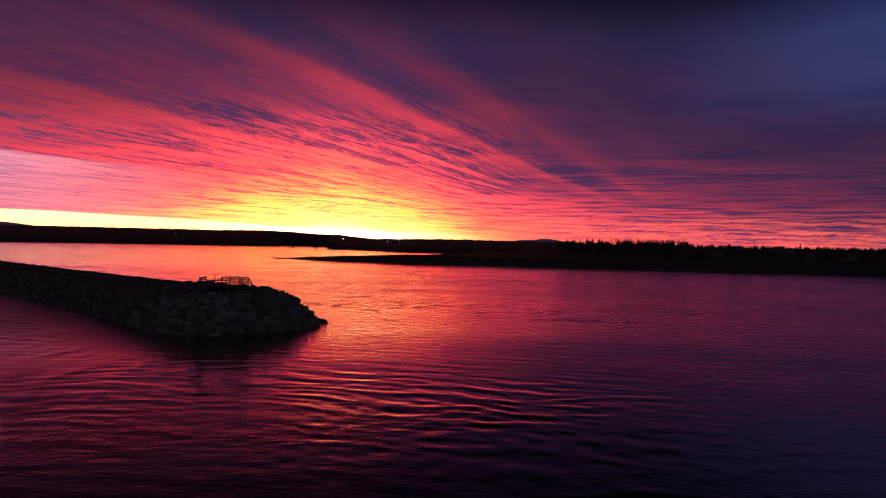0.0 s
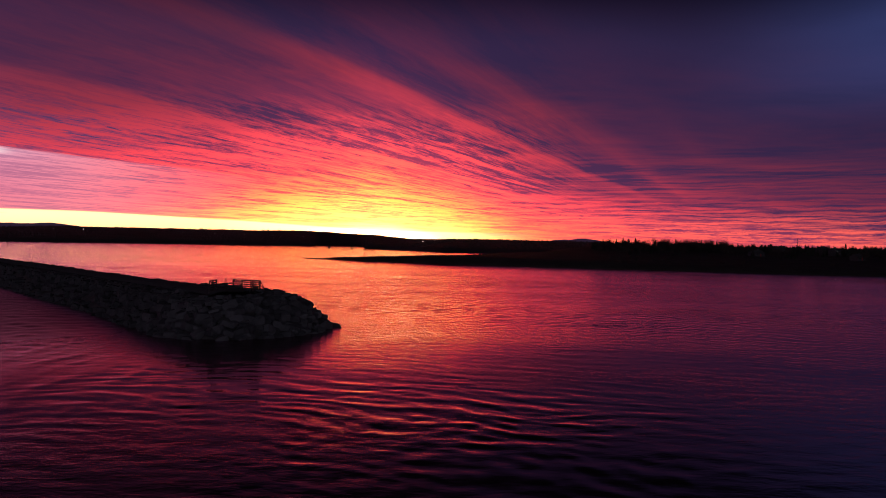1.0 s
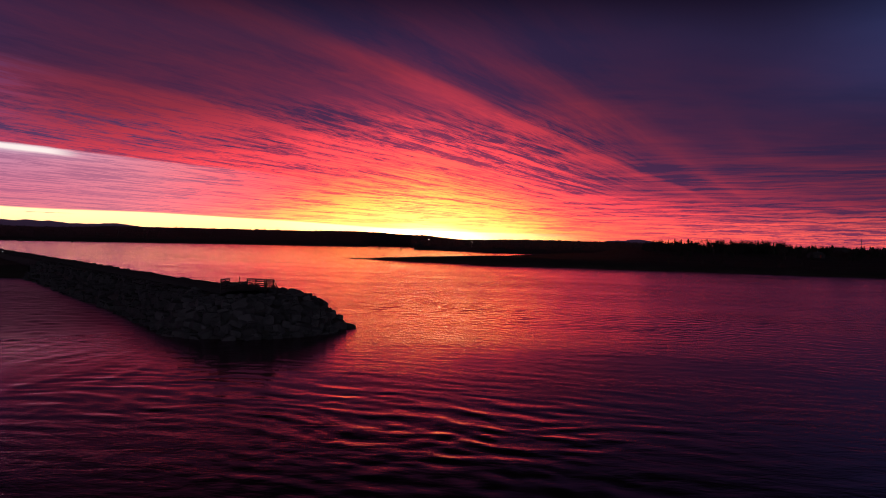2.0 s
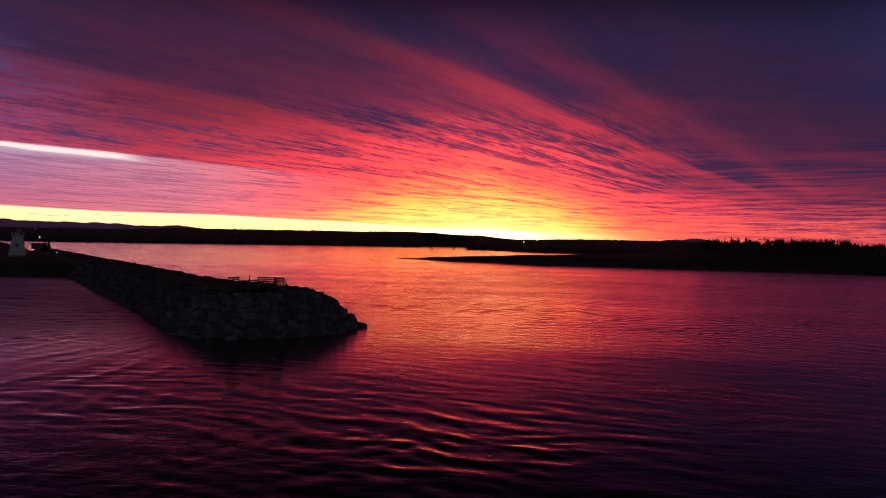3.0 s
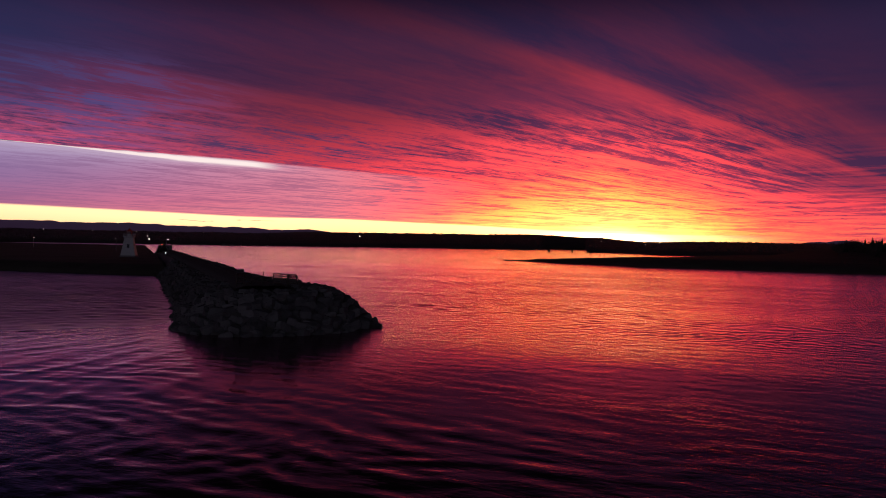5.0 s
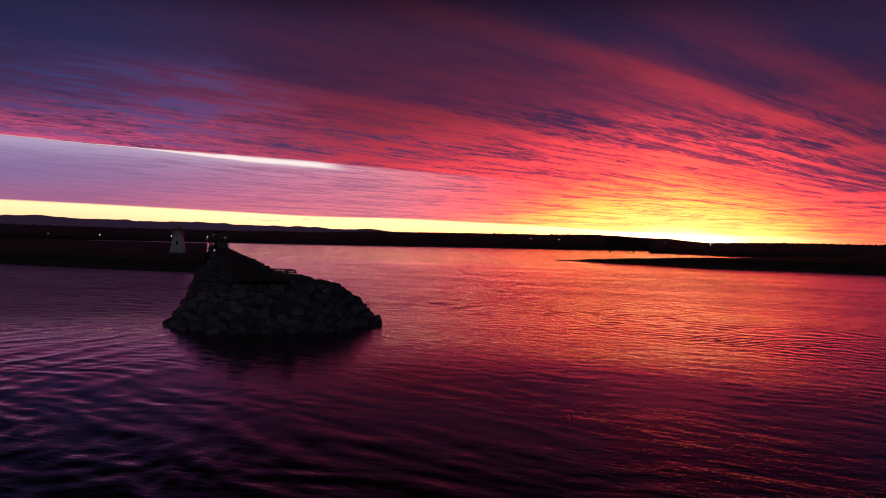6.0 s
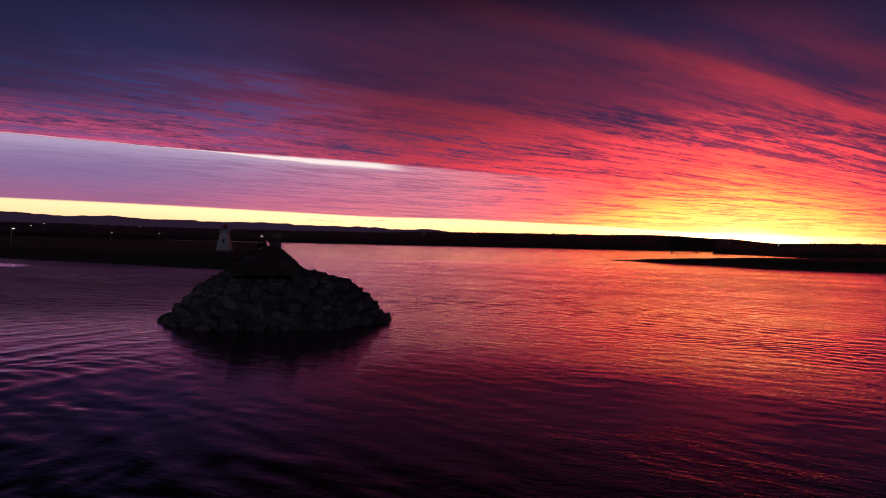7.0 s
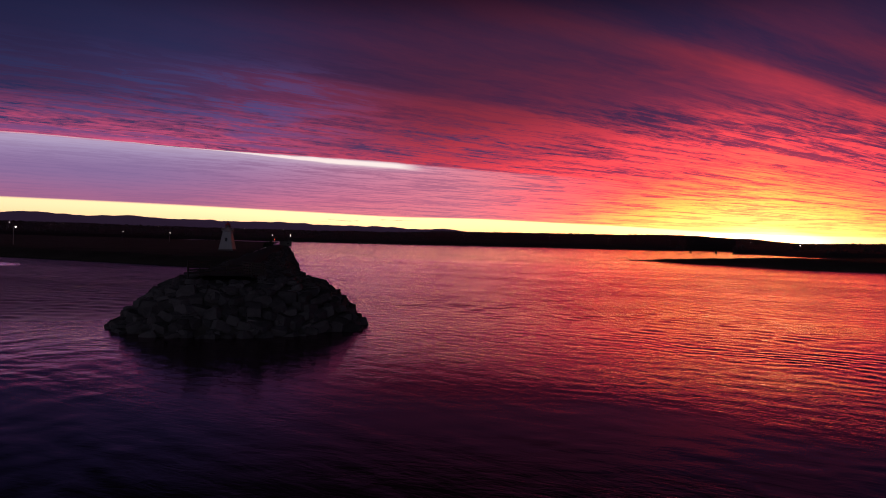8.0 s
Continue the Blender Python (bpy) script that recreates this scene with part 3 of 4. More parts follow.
def build_right_land():
    rings = []
    for w in [0, .01, .025, .05, .09, .14, .2, .28, .38, .5, .62, .74, .84, .92, .97, 1.0]:
        row = []
        for i in range(201):
            k = (i / 200) ** 1.6
            x, y = spit_shore(k)
            reach = spit_reach(x)
            depth = reach * (w ** 1.2)
            z = spit_height(x, depth)
            row.append((x + depth * 0.12, y + depth, z + 0.3 * rough(x, depth, 0.05)))
        rings.append(row)
    strip_land("ground", "low dark spit and wooded bank across the channel", rings, EARTH)


build_left_land()
build_far_shore()
build_hills()
build_right_land()

# ---- breakwater ----
CREST, S_HEAD = 4.72, 84.0



def mound_height(s, n):
    """Height of the rubble mound over the water; its head is a rounded bulb."""
    mid = 43.3
    head = max(0.0, S_HEAD - s)
    left = smooth_line([(76, 7.0), (90, 6.2), (112, 5.6)], s)
    right = smooth_line([(78, 9.0), (88, 10.0), (125, 5.4), (400, 4.0)], s)
    if n < mid:
        side = max(0.0, (mid - n) - 3.4) / left
        bend = smooth_line([(80, 1.25), (90, 1.7), (120, 1.2)], s)
    else:
        side = max(0.0, (n - mid) - 3.4) / right
        bend = smooth_line([(74, 1.2), (88, 3.0), (125, 1.4)], s)
    front = max(0.0, head - 2.0) / 8.4
    return CREST - (CREST + 0.3) * (side ** bend + front ** 1.6)


def build_breakwater():
    thing = new("breakwater")
    tagged(thing, "long rubble-mound breakwater of dark quarried boulders in the water", "breakwater")
    ss = [71.0 + 1.0 * i for i in range(24)] + [95 + 3.0 * i for i in range(110)]
    ns = [30.5 + 0.75 * i for i in range(40)]
    verts, faces = [], []
    for s in ss:
        for n in ns:
            z = max(-1.2, mound_height(s, n) - 0.45 + 0.15 * rough(s, n, 0.6))
            verts.append(at(s, n, z))
    cols = len(ns)
    faces = [[r * cols + c, (r + 1) * cols + c, (r + 1) * cols + c + 1, r * cols + c + 1] for r in range(len(ss) - 1) for c in range(cols - 1)]
    part("core", mesh_from("core", verts, faces, RUBBLE), thing)
    return thing


breakwater = build_breakwater()


def rock_mesh(seed, mat):
    """A quarried block: a rough box with knocked-off corners and a few broken faces."""
    rng = random.Random(seed)
    bm = bmesh.new()
    half = Vector((0.56, 0.56 * rng.uniform(.62, .9), 0.56 * rng.uniform(.5, .75)))
    for sx in (-1, 1):
        for sy in (-1, 1):
            for sz in (-1, 1):
                tip = Vector((sx * half.x * rng.uniform(.8, 1.05), sy * half.y * rng.uniform(.8, 1.05), sz * half.z * rng.uniform(.78, 1.05)))
                for k in range(3):
                    cut = tip.copy()
                    cut[k] *= rng.uniform(.5, .82)
                    bm.verts.new(cut)
    for k in range(3):
        for side in (-1, 1):
            bulge = Vector((rng.uniform(-.15, .15), rng.uniform(-.15, .15), rng.uniform(-.12, .12)))
            bulge[k] = side * half[k] * rng.uniform(1.0, 1.16)
            bm.verts.new(bulge)
    hull = bmesh.ops.convex_hull(bm, input=bm.verts)
    bmesh.ops.delete(bm, geom=list({g for g in hull["geom_interior"] + hull["geom_unused"] if isinstance(g, bmesh.types.BMVert)}), context="VERTS")
    return mesh_bm("rock", bm, mat)


ROCKS = [rock_mesh(i, STONE) for i in range(16)]


def rock_places():
    """Where the boulders lie: over the slopes, skipping the path."""
    rng = random.Random(11)
    found = []
    s = 72.0
    row = 0
    while s < 415:
        step = 1.15 if s < 108 else (1.5 if s < 160 else 1.9)
        n = 31.5 + (0.5 * step if row % 2 else 0.0)
        row += 1
        while n < 58.5:
            a, b = s + rng.uniform(-.3, .3) * step, n + rng.uniform(-.3, .3) * step
            h = mound_height(a, b)
            on_path = (40.3 < b < 44.1 and a > 82) or (82.2 < a < 89 and 39.3 < b < 46.4)
            if h > -0.6 and not on_path and not (a > 214 and b < 46):
                size = rng.triangular(0.9, 2.0, 1.25)
                if h > CREST - 0.6:
                    h, size = h - (0.34 if a < 95 else 0.45), size * 0.72
                found.append((a, b, h, size, rng.random()))
            n += step
        s += step
    # smaller stones wedged between the blocks of the head
    for _ in range(240):
        a, b = rng.uniform(73, 100), rng.uniform(33, 56)
        h = mound_height(a, b)
        if h > 0.2 and not (39.0 < b < 46.6 and a > 81):
            found.append((a, b, min(h, CREST - 0.15) + 0.05, rng.uniform(.5, .95), rng.random()))
    # loose boulders at the toe of the head
    for i in range(13):
        a = 79.0 + 0.75 * i
        b = 46.7 + smooth_line([(74, 7.0), (78, 9.0), (88, 10.0)], a) + rng.uniform(-2.4, -0.7)
        found.append((a, b, rng.uniform(0.1, 0.5), rng.uniform(1.5, 2.3), rng.random()))
    return found


def build_rocks():
    rng = random.Random(5)
    places = rock_places()
    near = sorted(places, key=lambda p: math.hypot(p[0] - 74, (p[1] - 42) * 0.9))[:300]
    chosen = set(near)
    joined_v, joined_f = [], []
    for a, b, h, size, r in places:
        m = Matrix.Translation(at(a, b, h - 0.24 * size)) @ Euler([rng.uniform(-.4, .4), rng.uniform(-.4, .4), rng.uniform(0, 6.28)]).to_matrix().to_4x4() @ Matrix.Diagonal((size, size, size * rng.uniform(.75, 1.0), 1))
        me = ROCKS[int(r * len(ROCKS))]
        if (a, b, h, size, r) in chosen:
            part("rock", me, breakwater, m)
        else:
            base = len(joined_v)
            joined_v += [m @ v.co for v in me.vertices]
            joined_f += [[base + i for i in p.vertices] for p in me.polygons]
    rest = part("rubble", mesh_from("rubble", joined_v, joined_f, STONE), breakwater)
    tagged(rest, kind="stuff")


build_rocks()


def build_path():
    """The level gravel top of the breakwater."""
    rows = []
    for i in range(168):
        s = 82.0 + 2.0 * i
        side = smooth_line([(88, 46.5), (93, 44.6)], s)
        rows.append([at(s, 39.6 + (side - 39.6) * j / 6, CREST + 0.05 + 0.03 * rough(s, j, 0.7) - (0.3 if j in (0, 6) else 0)) for j in range(7)])
    strip_land("pavement", "pale gravel walkway along the breakwater crest", rows, GRAVEL, "path")


build_path()

# ---- viewing fence at the breakwater's end ----


def build_fence(points, height, rails, label):
    thing = new("fence")
    thing.location = points[0]
    tagged(thing, label, "fence", group="fences on the breakwater end")
    base = Vector(points[0])
    post = box_mesh("post", (0.13, 0.13, height + 0.25), TIMBER, 0.012, height / 2 - 0.1)
    for a, b in zip(points, points[1:]):
        a, b = Vector(a), Vector(b)
        run = b - a
        bays = max(1, round(run.length / 1.4))
        turn = math.degrees(math.atan2(run.y, run.x))
        for k in range(bays + 1):
            part("post", post, thing, Matrix.Translation(a + run * (k / bays) - base) @ pose(0, 0, 0, 0, 0, turn))
        for r in range(rails):
            z = height * (1 - r / rails) - 0.06
            rail = box_mesh("rail", (run.length, 0.05, 0.16), TIMBER, 0.008)
            part("rail", rail, thing, Matrix.Translation(a + run / 2 - base + Vector((0, 0, z))) @ pose(0, -math.degrees(math.atan2(run.z, run.to_2d().length)), 0, 0, 0, turn))
    return thing


build_fence([(-25.7, 91.45, 4.75), (-25.1, 92.35, 4.75), (-28.8, 93.1, 4.75)], 1.25, 5, "tall weathered timber fence with five rails on the crest")
build_fence([(-28.8, 93.1, 4.75), (-29.76, 89.9, 4.75)], 0.85, 2, "low weathered timber fence with two rails on the crest")
build_fence([(-29.76, 89.9, 4.75), (-29.6, 87.1, 4.75)], 1.35, 5, "short tall timber fence at the water side of the crest")



def build_handrail():
    """A sloping rail that steps down from the tall fence to the stones."""
    thing = new("handrail")
    thing.matrix_basis = pose(-25.1, 92.35, 4.75, 0, 0, -12)
    tagged(thing, "short sloping timber handrail at the end of the fence", "handrail")
    part("post", box_mesh("post", (0.11, 0.11, 0.55), TIMBER, 0.01, 0.05), thing, pose(0.62, 0, 0))
    part("rail", box_mesh("rail", (1.15, 0.05, 0.13), TIMBER, 0.008), thing, pose(0.33, 0, 0.7, 0, 60))
    part("lower_rail", box_mesh("lower_rail", (0.75, 0.05, 0.1), TIMBER, 0.008), thing, pose(0.3, 0, 0.35, 0, 55))


build_handrail()


def build_shed():
    """The flat-roofed hut where the breakwater meets the shore."""
    thing = new("shed")
    thing.matrix_basis = Matrix.Translation(at(505, 46.2, 2.9)) @ pose(0, 0, 0, 0, 0, AXIS_TURN)
    tagged(thing, "low dark flat-roofed shed at the shore end of the breakwater", "shed")
    part("wall", box_mesh("wall", (7.0, 8.0, 3.3), SIDING, 0.03, 1.65), thing)
    roof = part("roof", box_mesh("roof", (7.8, 8.8, 0.25), ROOFING, 0.03), thing, pose(0, 0, 3.42))
    part("vent_pipe", cone_mesh("vent_pipe", 0.14, 0.14, 0.7, 8, STEEL), roof, pose(1.5, -2.0, 0.1))
    part("door", box_mesh("door", (0.1, 1.1, 2.1), ROOFING, 0.01, 1.05), thing, pose(-3.52, 1.5, 0.15))
    part("window", box_mesh("window", (0.1, 1.2, 0.9), DARK, 0.01), thing, pose(-3.52, -1.6, 1.9))


build_shed()


def build_marker():
    thing = new("marker_post")
    thing.matrix_basis = pose(-29.2, 91.6, 4.75)
    tagged(thing, "slender timber marker post beside the low fence", "post")
    part("post", box_mesh("post", (0.09, 0.09, 1.5), TIMBER, 0.01, 0.7), thing)
    part("cap", box_mesh("cap", (0.16, 0.16, 0.08), TIMBER, 0.01), thing, pose(0, 0, 1.48))


build_marker()

# ---- lighthouse ----


def frustum(bm, w0, w1, z0, z1):
    """A four-sided tapering block."""
    low = [bm.verts.new((x * w0 / 2, y * w0 / 2, z0)) for x, y in ((-1, -1), (1, -1), (1, 1), (-1, 1))]
    high = [bm.verts.new((x * w1 / 2, y * w1 / 2, z1)) for x, y in ((-1, -1), (1, -1), (1, 1), (-1, 1))]
    for i in range(4):
        bm.faces.new((low[i], low[(i + 1) % 4], high[(i + 1) % 4], high[i]))
    bm.faces.new(low[::-1])
    bm.faces.new(high)


def build_lighthouse():
    thing = new("lighthouse")
    thing.matrix_basis = pose(-181.7, 223.2, 3.6, 0, 0, 34) @ Matrix.Scale(0.92, 4)
    tagged(thing, "small white tapered wooden lighthouse with a red-capped lantern on the shore", "lighthouse")
    bm = bmesh.new()
    frustum(bm, 6.1, 5.9, -0.8, 0.35)
    part("foundation", mesh_bm("foundation", bm, GRAVEL), thing)
    bm = bmesh.new()
    frustum(bm, 5.5, 3.0, 0.35, 7.5)
    tower = part("tower", mesh_bm("tower", bm, WHITE), thing)
    lean = math.degrees(math.atan2(1.25, 7.15))
    for z, side, w, h, name in ((4.1, 0, 0.95, 1.5, "window"), (1.55, 180, 1.1, 2.1, "door"), (4.1, 90, 0.95, 1.5, "window")):
        out = 2.75 - (z - 0.35) * 1.25 / 7.15
        m = pose(0, 0, 0, 0, 0, side) @ pose(0, -out, z, -lean)
        piece = part(name, box_mesh(name, (w, 0.12, h), DARK, 0.02), thing, m)
        for dx, dz, sx, sz in ((-w / 2 - .08, 0, .16, h + .3), (w / 2 + .08, 0, .16, h + .3), (0, h / 2 + .08, w, .16), (0, -h / 2 - .08, w, .16)):
            part("casing", box_mesh("casing", (sx, 0.18, sz), WHITE, 0.015), piece, pose(dx, 0, dz))
    bm = bmesh.new()
    frustum(bm, 3.05, 3.9, 7.2, 7.75)
    frustum(bm, 4.0, 4.0, 7.75, 7.95)
    part("gallery", mesh_bm("gallery", bm, WHITE), thing)
    rail_post = box_mesh("gallery_post", (0.1, 0.1, 1.05), WHITE, 0.01, 0.52)
    for k in range(4):
        turn = pose(0, 0, 0, 0, 0, 90 * k)
        for x in (-1.88, -0.63, 0.63):
            part("gallery_post", rail_post, thing, turn @ pose(x, -1.88, 7.95))
        for z in (8.45, 8.95):
            part("gallery_rail", box_mesh("gallery_rail", (3.76, 0.08, 0.08), WHITE, 0.01), thing, turn @ pose(0, -1.88, z))
    part("lantern_base", cone_mesh("lantern_base", 1.1, 1.1, 0.8, 8, WHITE), thing, pose(0, 0, 7.95))
    lantern = part("lantern", cone_mesh("lantern", 0.95, 0.95, 1.25, 8, DARK), thing, pose(0, 0, 8.75))
    for k in range(8):
        a = radians(45 * k + 22.5)
        part("glazing_bar", box_mesh("glazing_bar", (0.08, 0.08, 1.25), RED, 0.01, 0.62), lantern, pose(0.97 * math.cos(a), 0.97 * math.sin(a), 0, 0, 0, 45 * k + 22.5))
    bm = bmesh.new()
    cone(bm, 1.28, 1.2, 0.12, 8, pose(0, 0, 10.0))
    cone(bm, 1.2, 0.3, 0.75, 8, pose(0, 0, 10.12))
    cone(bm, 0.3, 0.22, 0.25, 8, pose(0, 0, 10.87))
    part("roof", mesh_bm("roof", bm, RED), thing)
    part("finial", cone_mesh("finial", 0.06, 0.03, 0.7, 6, STEEL), thing, pose(0, 0, 11.1))


build_lighthouse()

# ---- lamps ----


def lamp_template(name, height, reach, bulb, glow, label, group):
    """A pole with an outreach arm and a glowing head."""
    thing = new(name)
    tagged(thing, label, "street lamp", group=group)
    part("pole", cone_mesh("pole", 0.11, 0.06, height, 7, STEEL), thing)
    part("arm", box_mesh("arm", (reach, 0.07, 0.07), STEEL, 0.01), thing, pose(reach / 2, 0, height - 0.05))
    bm = bmesh.new()
    bmesh.ops.create_icosphere(bm, subdivisions=2, radius=bulb)
    bmesh.ops.scale(bm, vec=(1.25, 1.0, 0.7), verts=bm.verts)
    part("lamp_head", mesh_bm("lamp_head", bm, glow), thing, pose(reach, 0, height - 0.1 - bulb * 0.5))
    return thing


harbour_lamp = lamp_template("street_lamp", 7.0, 0.9, 0.28, LAMP, "lit street lamp on a steel pole on the harbour shore", "harbour street lamps")
harbour_lamp.matrix_basis = pose(-353.6, 412.0, 3.6)
for x, y, turn in ((-348.2, 424.1, 40), (-417.7, 373.9, 120), (-469.8, 370.7, 100), (-268.2, 300.9, 160), (-259, 186, 30), (-252, 176, 60)):
    copy_thing(harbour_lamp, pose(x, y, 3.4, 0, 0, turn))
quay_lamp = lamp_template("quay_lamp", 1.3, 0.25, 0.15, COOL, "low white lamp beside the harbour walkway", "quay lamps")
quay_lamp.matrix_basis = pose(-183.0, 243.0, 3.6)


def build_beacon():
    thing = new("beacon")
    thing.matrix_basis = pose(*at(400, 41, 4.75))
    tagged(thing, "red harbour beacon on a short steel post", "beacon")
    part("post", cone_mesh("post", 0.12, 0.1, 2.6, 8, STEEL), thing)
    bm = bmesh.new()
    bmesh.ops.create_icosphere(bm, subdivisions=2, radius=0.22)
    part("lamp_head", mesh_bm("lamp_head", bm, BEACON), thing, pose(0, 0, 2.75))


build_beacon()

# street lamps across the water, along the far road: bearing and height angle
far_lamp = lamp_template("street_lamp", 12.0, 1.2, 0.6, LAMP, "far lit street lamp along the opposite shore", "far shore street lamps")
FAR_LAMPS = [(31.5, .86), (29.6, .85), (27.3, .8), (22.9, .79), (20.6, .76), (18.4, .77), (16.2, .73), (13.9, .73), (12.4, .68), (8.0, .67), (4.5, .24), (3.5, .66),
             (39.1, .8), (40.8, .77), (43.8, .82), (46.7, .82), (49.8, .81), (52.8, .8), (55.8, .79), (58.9, .8), (59.6, .7), (62.1, .76), (42.9, .22)]
for i, (az, el) in enumerate(FAR_LAMPS):
    w = 0.02
    while w < 0.95:
        d0 = far_shore_dist(az)
        dist = d0 + (3600 - d0) * w
        z = far_height(az, w)
        if z + 14.5 - 10.0 > math.tan(radians(el - 0.2)) * dist:
            break
        w += 0.01
    x, y, _ = polar(az, dist, 0)
    z += 14.5
    m = pose(x, y, z - 11.8, 0, 0, 37 * i)
    if i == 0:
        far_lamp.matrix_basis = m
    else:
        copy_thing(far_lamp, m)

# ---- trees of the right bank ----


def conifer(seed):
    """Trunk and drooping whorls of needled boughs, about one metre tall."""
    rng = random.Random(seed)
    thing = new("conifer_tree")
    tagged(thing, "dark ragged conifer standing on the far bank", "tree", group="trees on the bank")
    part("trunk", cone_mesh("trunk", 0.022, 0.006, 1.0, 6, TWIGS), thing)
    verts, faces = [], []
    for k in range(17):
        h = 0.12 + 0.86 * k / 17
        reach = (0.24 * (1 - h) + 0.025) * rng.uniform(0.75, 1.2)
        for b in range(7):
            a = rng.uniform(0, 6.28)
            r = reach * rng.uniform(0.6, 1.1)
            c, sn = math.cos(a), math.sin(a)
            w = 0.035 + 0.1 * r
            base = len(verts)
            drop = 0.25 * r
            verts += [(0, 0, h + .02), (c * r * .6 - sn * w, sn * r * .6 + c * w, h - drop * .4), (c * r, sn * r, h - drop), (c * r * .6 + sn * w, sn * r * .6 - c * w, h - drop * .5), (c * r * .5, sn * r * .5, h - drop - .05)]
            faces += [[base, base + 1, base + 2, base + 3], [base, base + 4, base + 2]]
    part("crown", mesh_from("crown", verts, faces, NEEDLES), thing)
    return thing


def bare_tree(seed):
    """A leafless broad tree: trunk, forking limbs and a haze of fine twigs."""
    rng = random.Random(seed)
    thing = new("bare_tree")
    tagged(thing, "leafless broad tree with fine twigs on the far bank", "tree", group="trees on the bank")
    verts, faces, tips = [], [], []

    def limb(a, b, r0, r1):
        d = (b - a).normalized()
        side = d.orthogonal().normalized()
        other = d.cross(side)
        base = len(verts)
        for p, r in ((a, r0), (b, r1)):
            for q in range(4):
                ang = q * math.pi / 2
                verts.append(p + side * (r * math.cos(ang)) + other * (r * math.sin(ang)))
        for q in range(4):
            faces.append([base + q, base + (q + 1) % 4, base + 4 + (q + 1) % 4, base + 4 + q])

    def grow(a, d, length, r, level):
        b = a + d * length
        limb(a, b, r, r * 0.65)
        if level == 0:
            tips.append(b)
            return
        for _ in range(3 if level > 1 else 5):
            turn = Vector((rng.gauss(0, .42), rng.gauss(0, .42), rng.gauss(0.35, .3)))
            grow(b, (d + turn).normalized(), length * rng.uniform(.62, .85), r * 0.6, level - 1)

    grow(Vector((0, 0, 0)), Vector((0, 0, 1)), 0.22, 0.024, 4)
    part("trunk", mesh_from("trunk", verts, faces, TWIGS), thing)
    tv, tf = [], []
    for tip in tips:
        for _ in range(3):
            d = Vector((rng.gauss(0, 1), rng.gauss(0, 1), rng.gauss(.4, .8))).normalized() * rng.uniform(.05, .12)
            w = Vector((rng.gauss(0, 1), rng.gauss(0, 1), rng.gauss(0, 1))).normalized() * 0.013
            base = len(tv)
            tv += [tip - w, tip + w, tip + d]
            tf.append([base, base + 1, base + 2])
    lumps = [Vector((rng.uniform(-.26, .26), rng.uniform(-.26, .26), rng.uniform(.42, .84))) for _ in range(11)]
    for _ in range(520):
        tip = rng.choice(lumps) + Vector((rng.gauss(0, .08), rng.gauss(0, .08), rng.gauss(0, .065)))
        d = Vector((rng.gauss(0, 1), rng.gauss(0, 1), rng.gauss(.4, .8))).normalized() * rng.uniform(.05, .1)
        w = Vector((rng.gauss(0, 1), rng.gauss(0, 1), rng.gauss(0, 1))).normalized() * 0.018
        base = len(tv)
        tv += [tip - w, tip + w, tip + d]
        tf.append([base, base + 1, base + 2])
    part("crown", mesh_from("crown", tv, tf, TWIGS), thing)
    return thing


def bank_point(rng, az0, az1, d0, d1):
    """A place on the right bank with its ground height."""
    while True:
        az, dist = rng.uniform(az0, az1), rng.uniform(d0, d1)
        x, y, _ = polar(az, dist, 0)
        px = x
        for _ in range(3):
            k = min(1.0, max(0.0, (px + 126) / 1014))
            sx, sy = spit_shore(k)
            depth = y - sy
            px = x - 0.12 * depth
        if depth > 12:
            return x, y, spit_height(px, depth)


def build_trees():
    rng = random.Random(21)
    kinds = [conifer(1), conifer(2), conifer(3), bare_tree(4), bare_tree(5)]
    used = set()
    spots = [(-10.9, 640, 9.5, 0), (-11.7, 650, 10, 3), (-12.3, 655, 11, 0), (-12.6, 650, 9.5, 1), (-13.2, 650, 8, 4), (-14.6, 660, 9, 2), (-15.9, 660, 11.0, 4), (-16.3, 665, 11.5, 3), (-16.6, 660, 10.5, 4), (-17.1, 660, 9, 1), (-26.6, 640, 10, 0), (-29.9, 620, 9, 4), (-31.5, 600, 10, 3)]
    plan = []
    for az, dist, size, kind in spots:
        plan.append((*bank_point(rng, az - .02, az + .02, dist - 2, dist + 2), size, kind))
    for _ in range(60):
        x, y, z = bank_point(rng, -19, -9.8, 600, 700)
        plan.append((x, y, z, rng.uniform(7.5, 11.5), rng.choice([3, 4, 3, 4, 1])))
    for _ in range(195):
        x, y, z = bank_point(rng, -36, -9.5, 520, 800)
        if -27.0 < math.degrees(math.atan2(-x, y)) < -24.2 and math.hypot(x, y) < 650:
            continue
        plan.append((x, y, z, rng.uniform(4.5, 8.0), rng.choice([0, 1, 3, 4, 3, 4, 2])))
    for _ in range(30):
        x, y, z = bank_point(rng, -34, -10, 400, 470)
        plan.append((x, y, z, rng.uniform(1.5, 3.2), rng.choice([3, 4, 2])))
    for x, y, z, size, kind in plan:
        m = pose(x, y, z - 0.15, 0, 0, rng.uniform(0, 360)) @ Matrix.Diagonal((size * rng.uniform(.85, 1.25), size * rng.uniform(.85, 1.25), size, 1))
        if kind not in used:
            used.add(kind)
            kinds[kind].matrix_basis = m
        else:
            made = copy_thing(kinds[kind], Matrix.Identity(4))
            made.matrix_basis = m


build_trees()


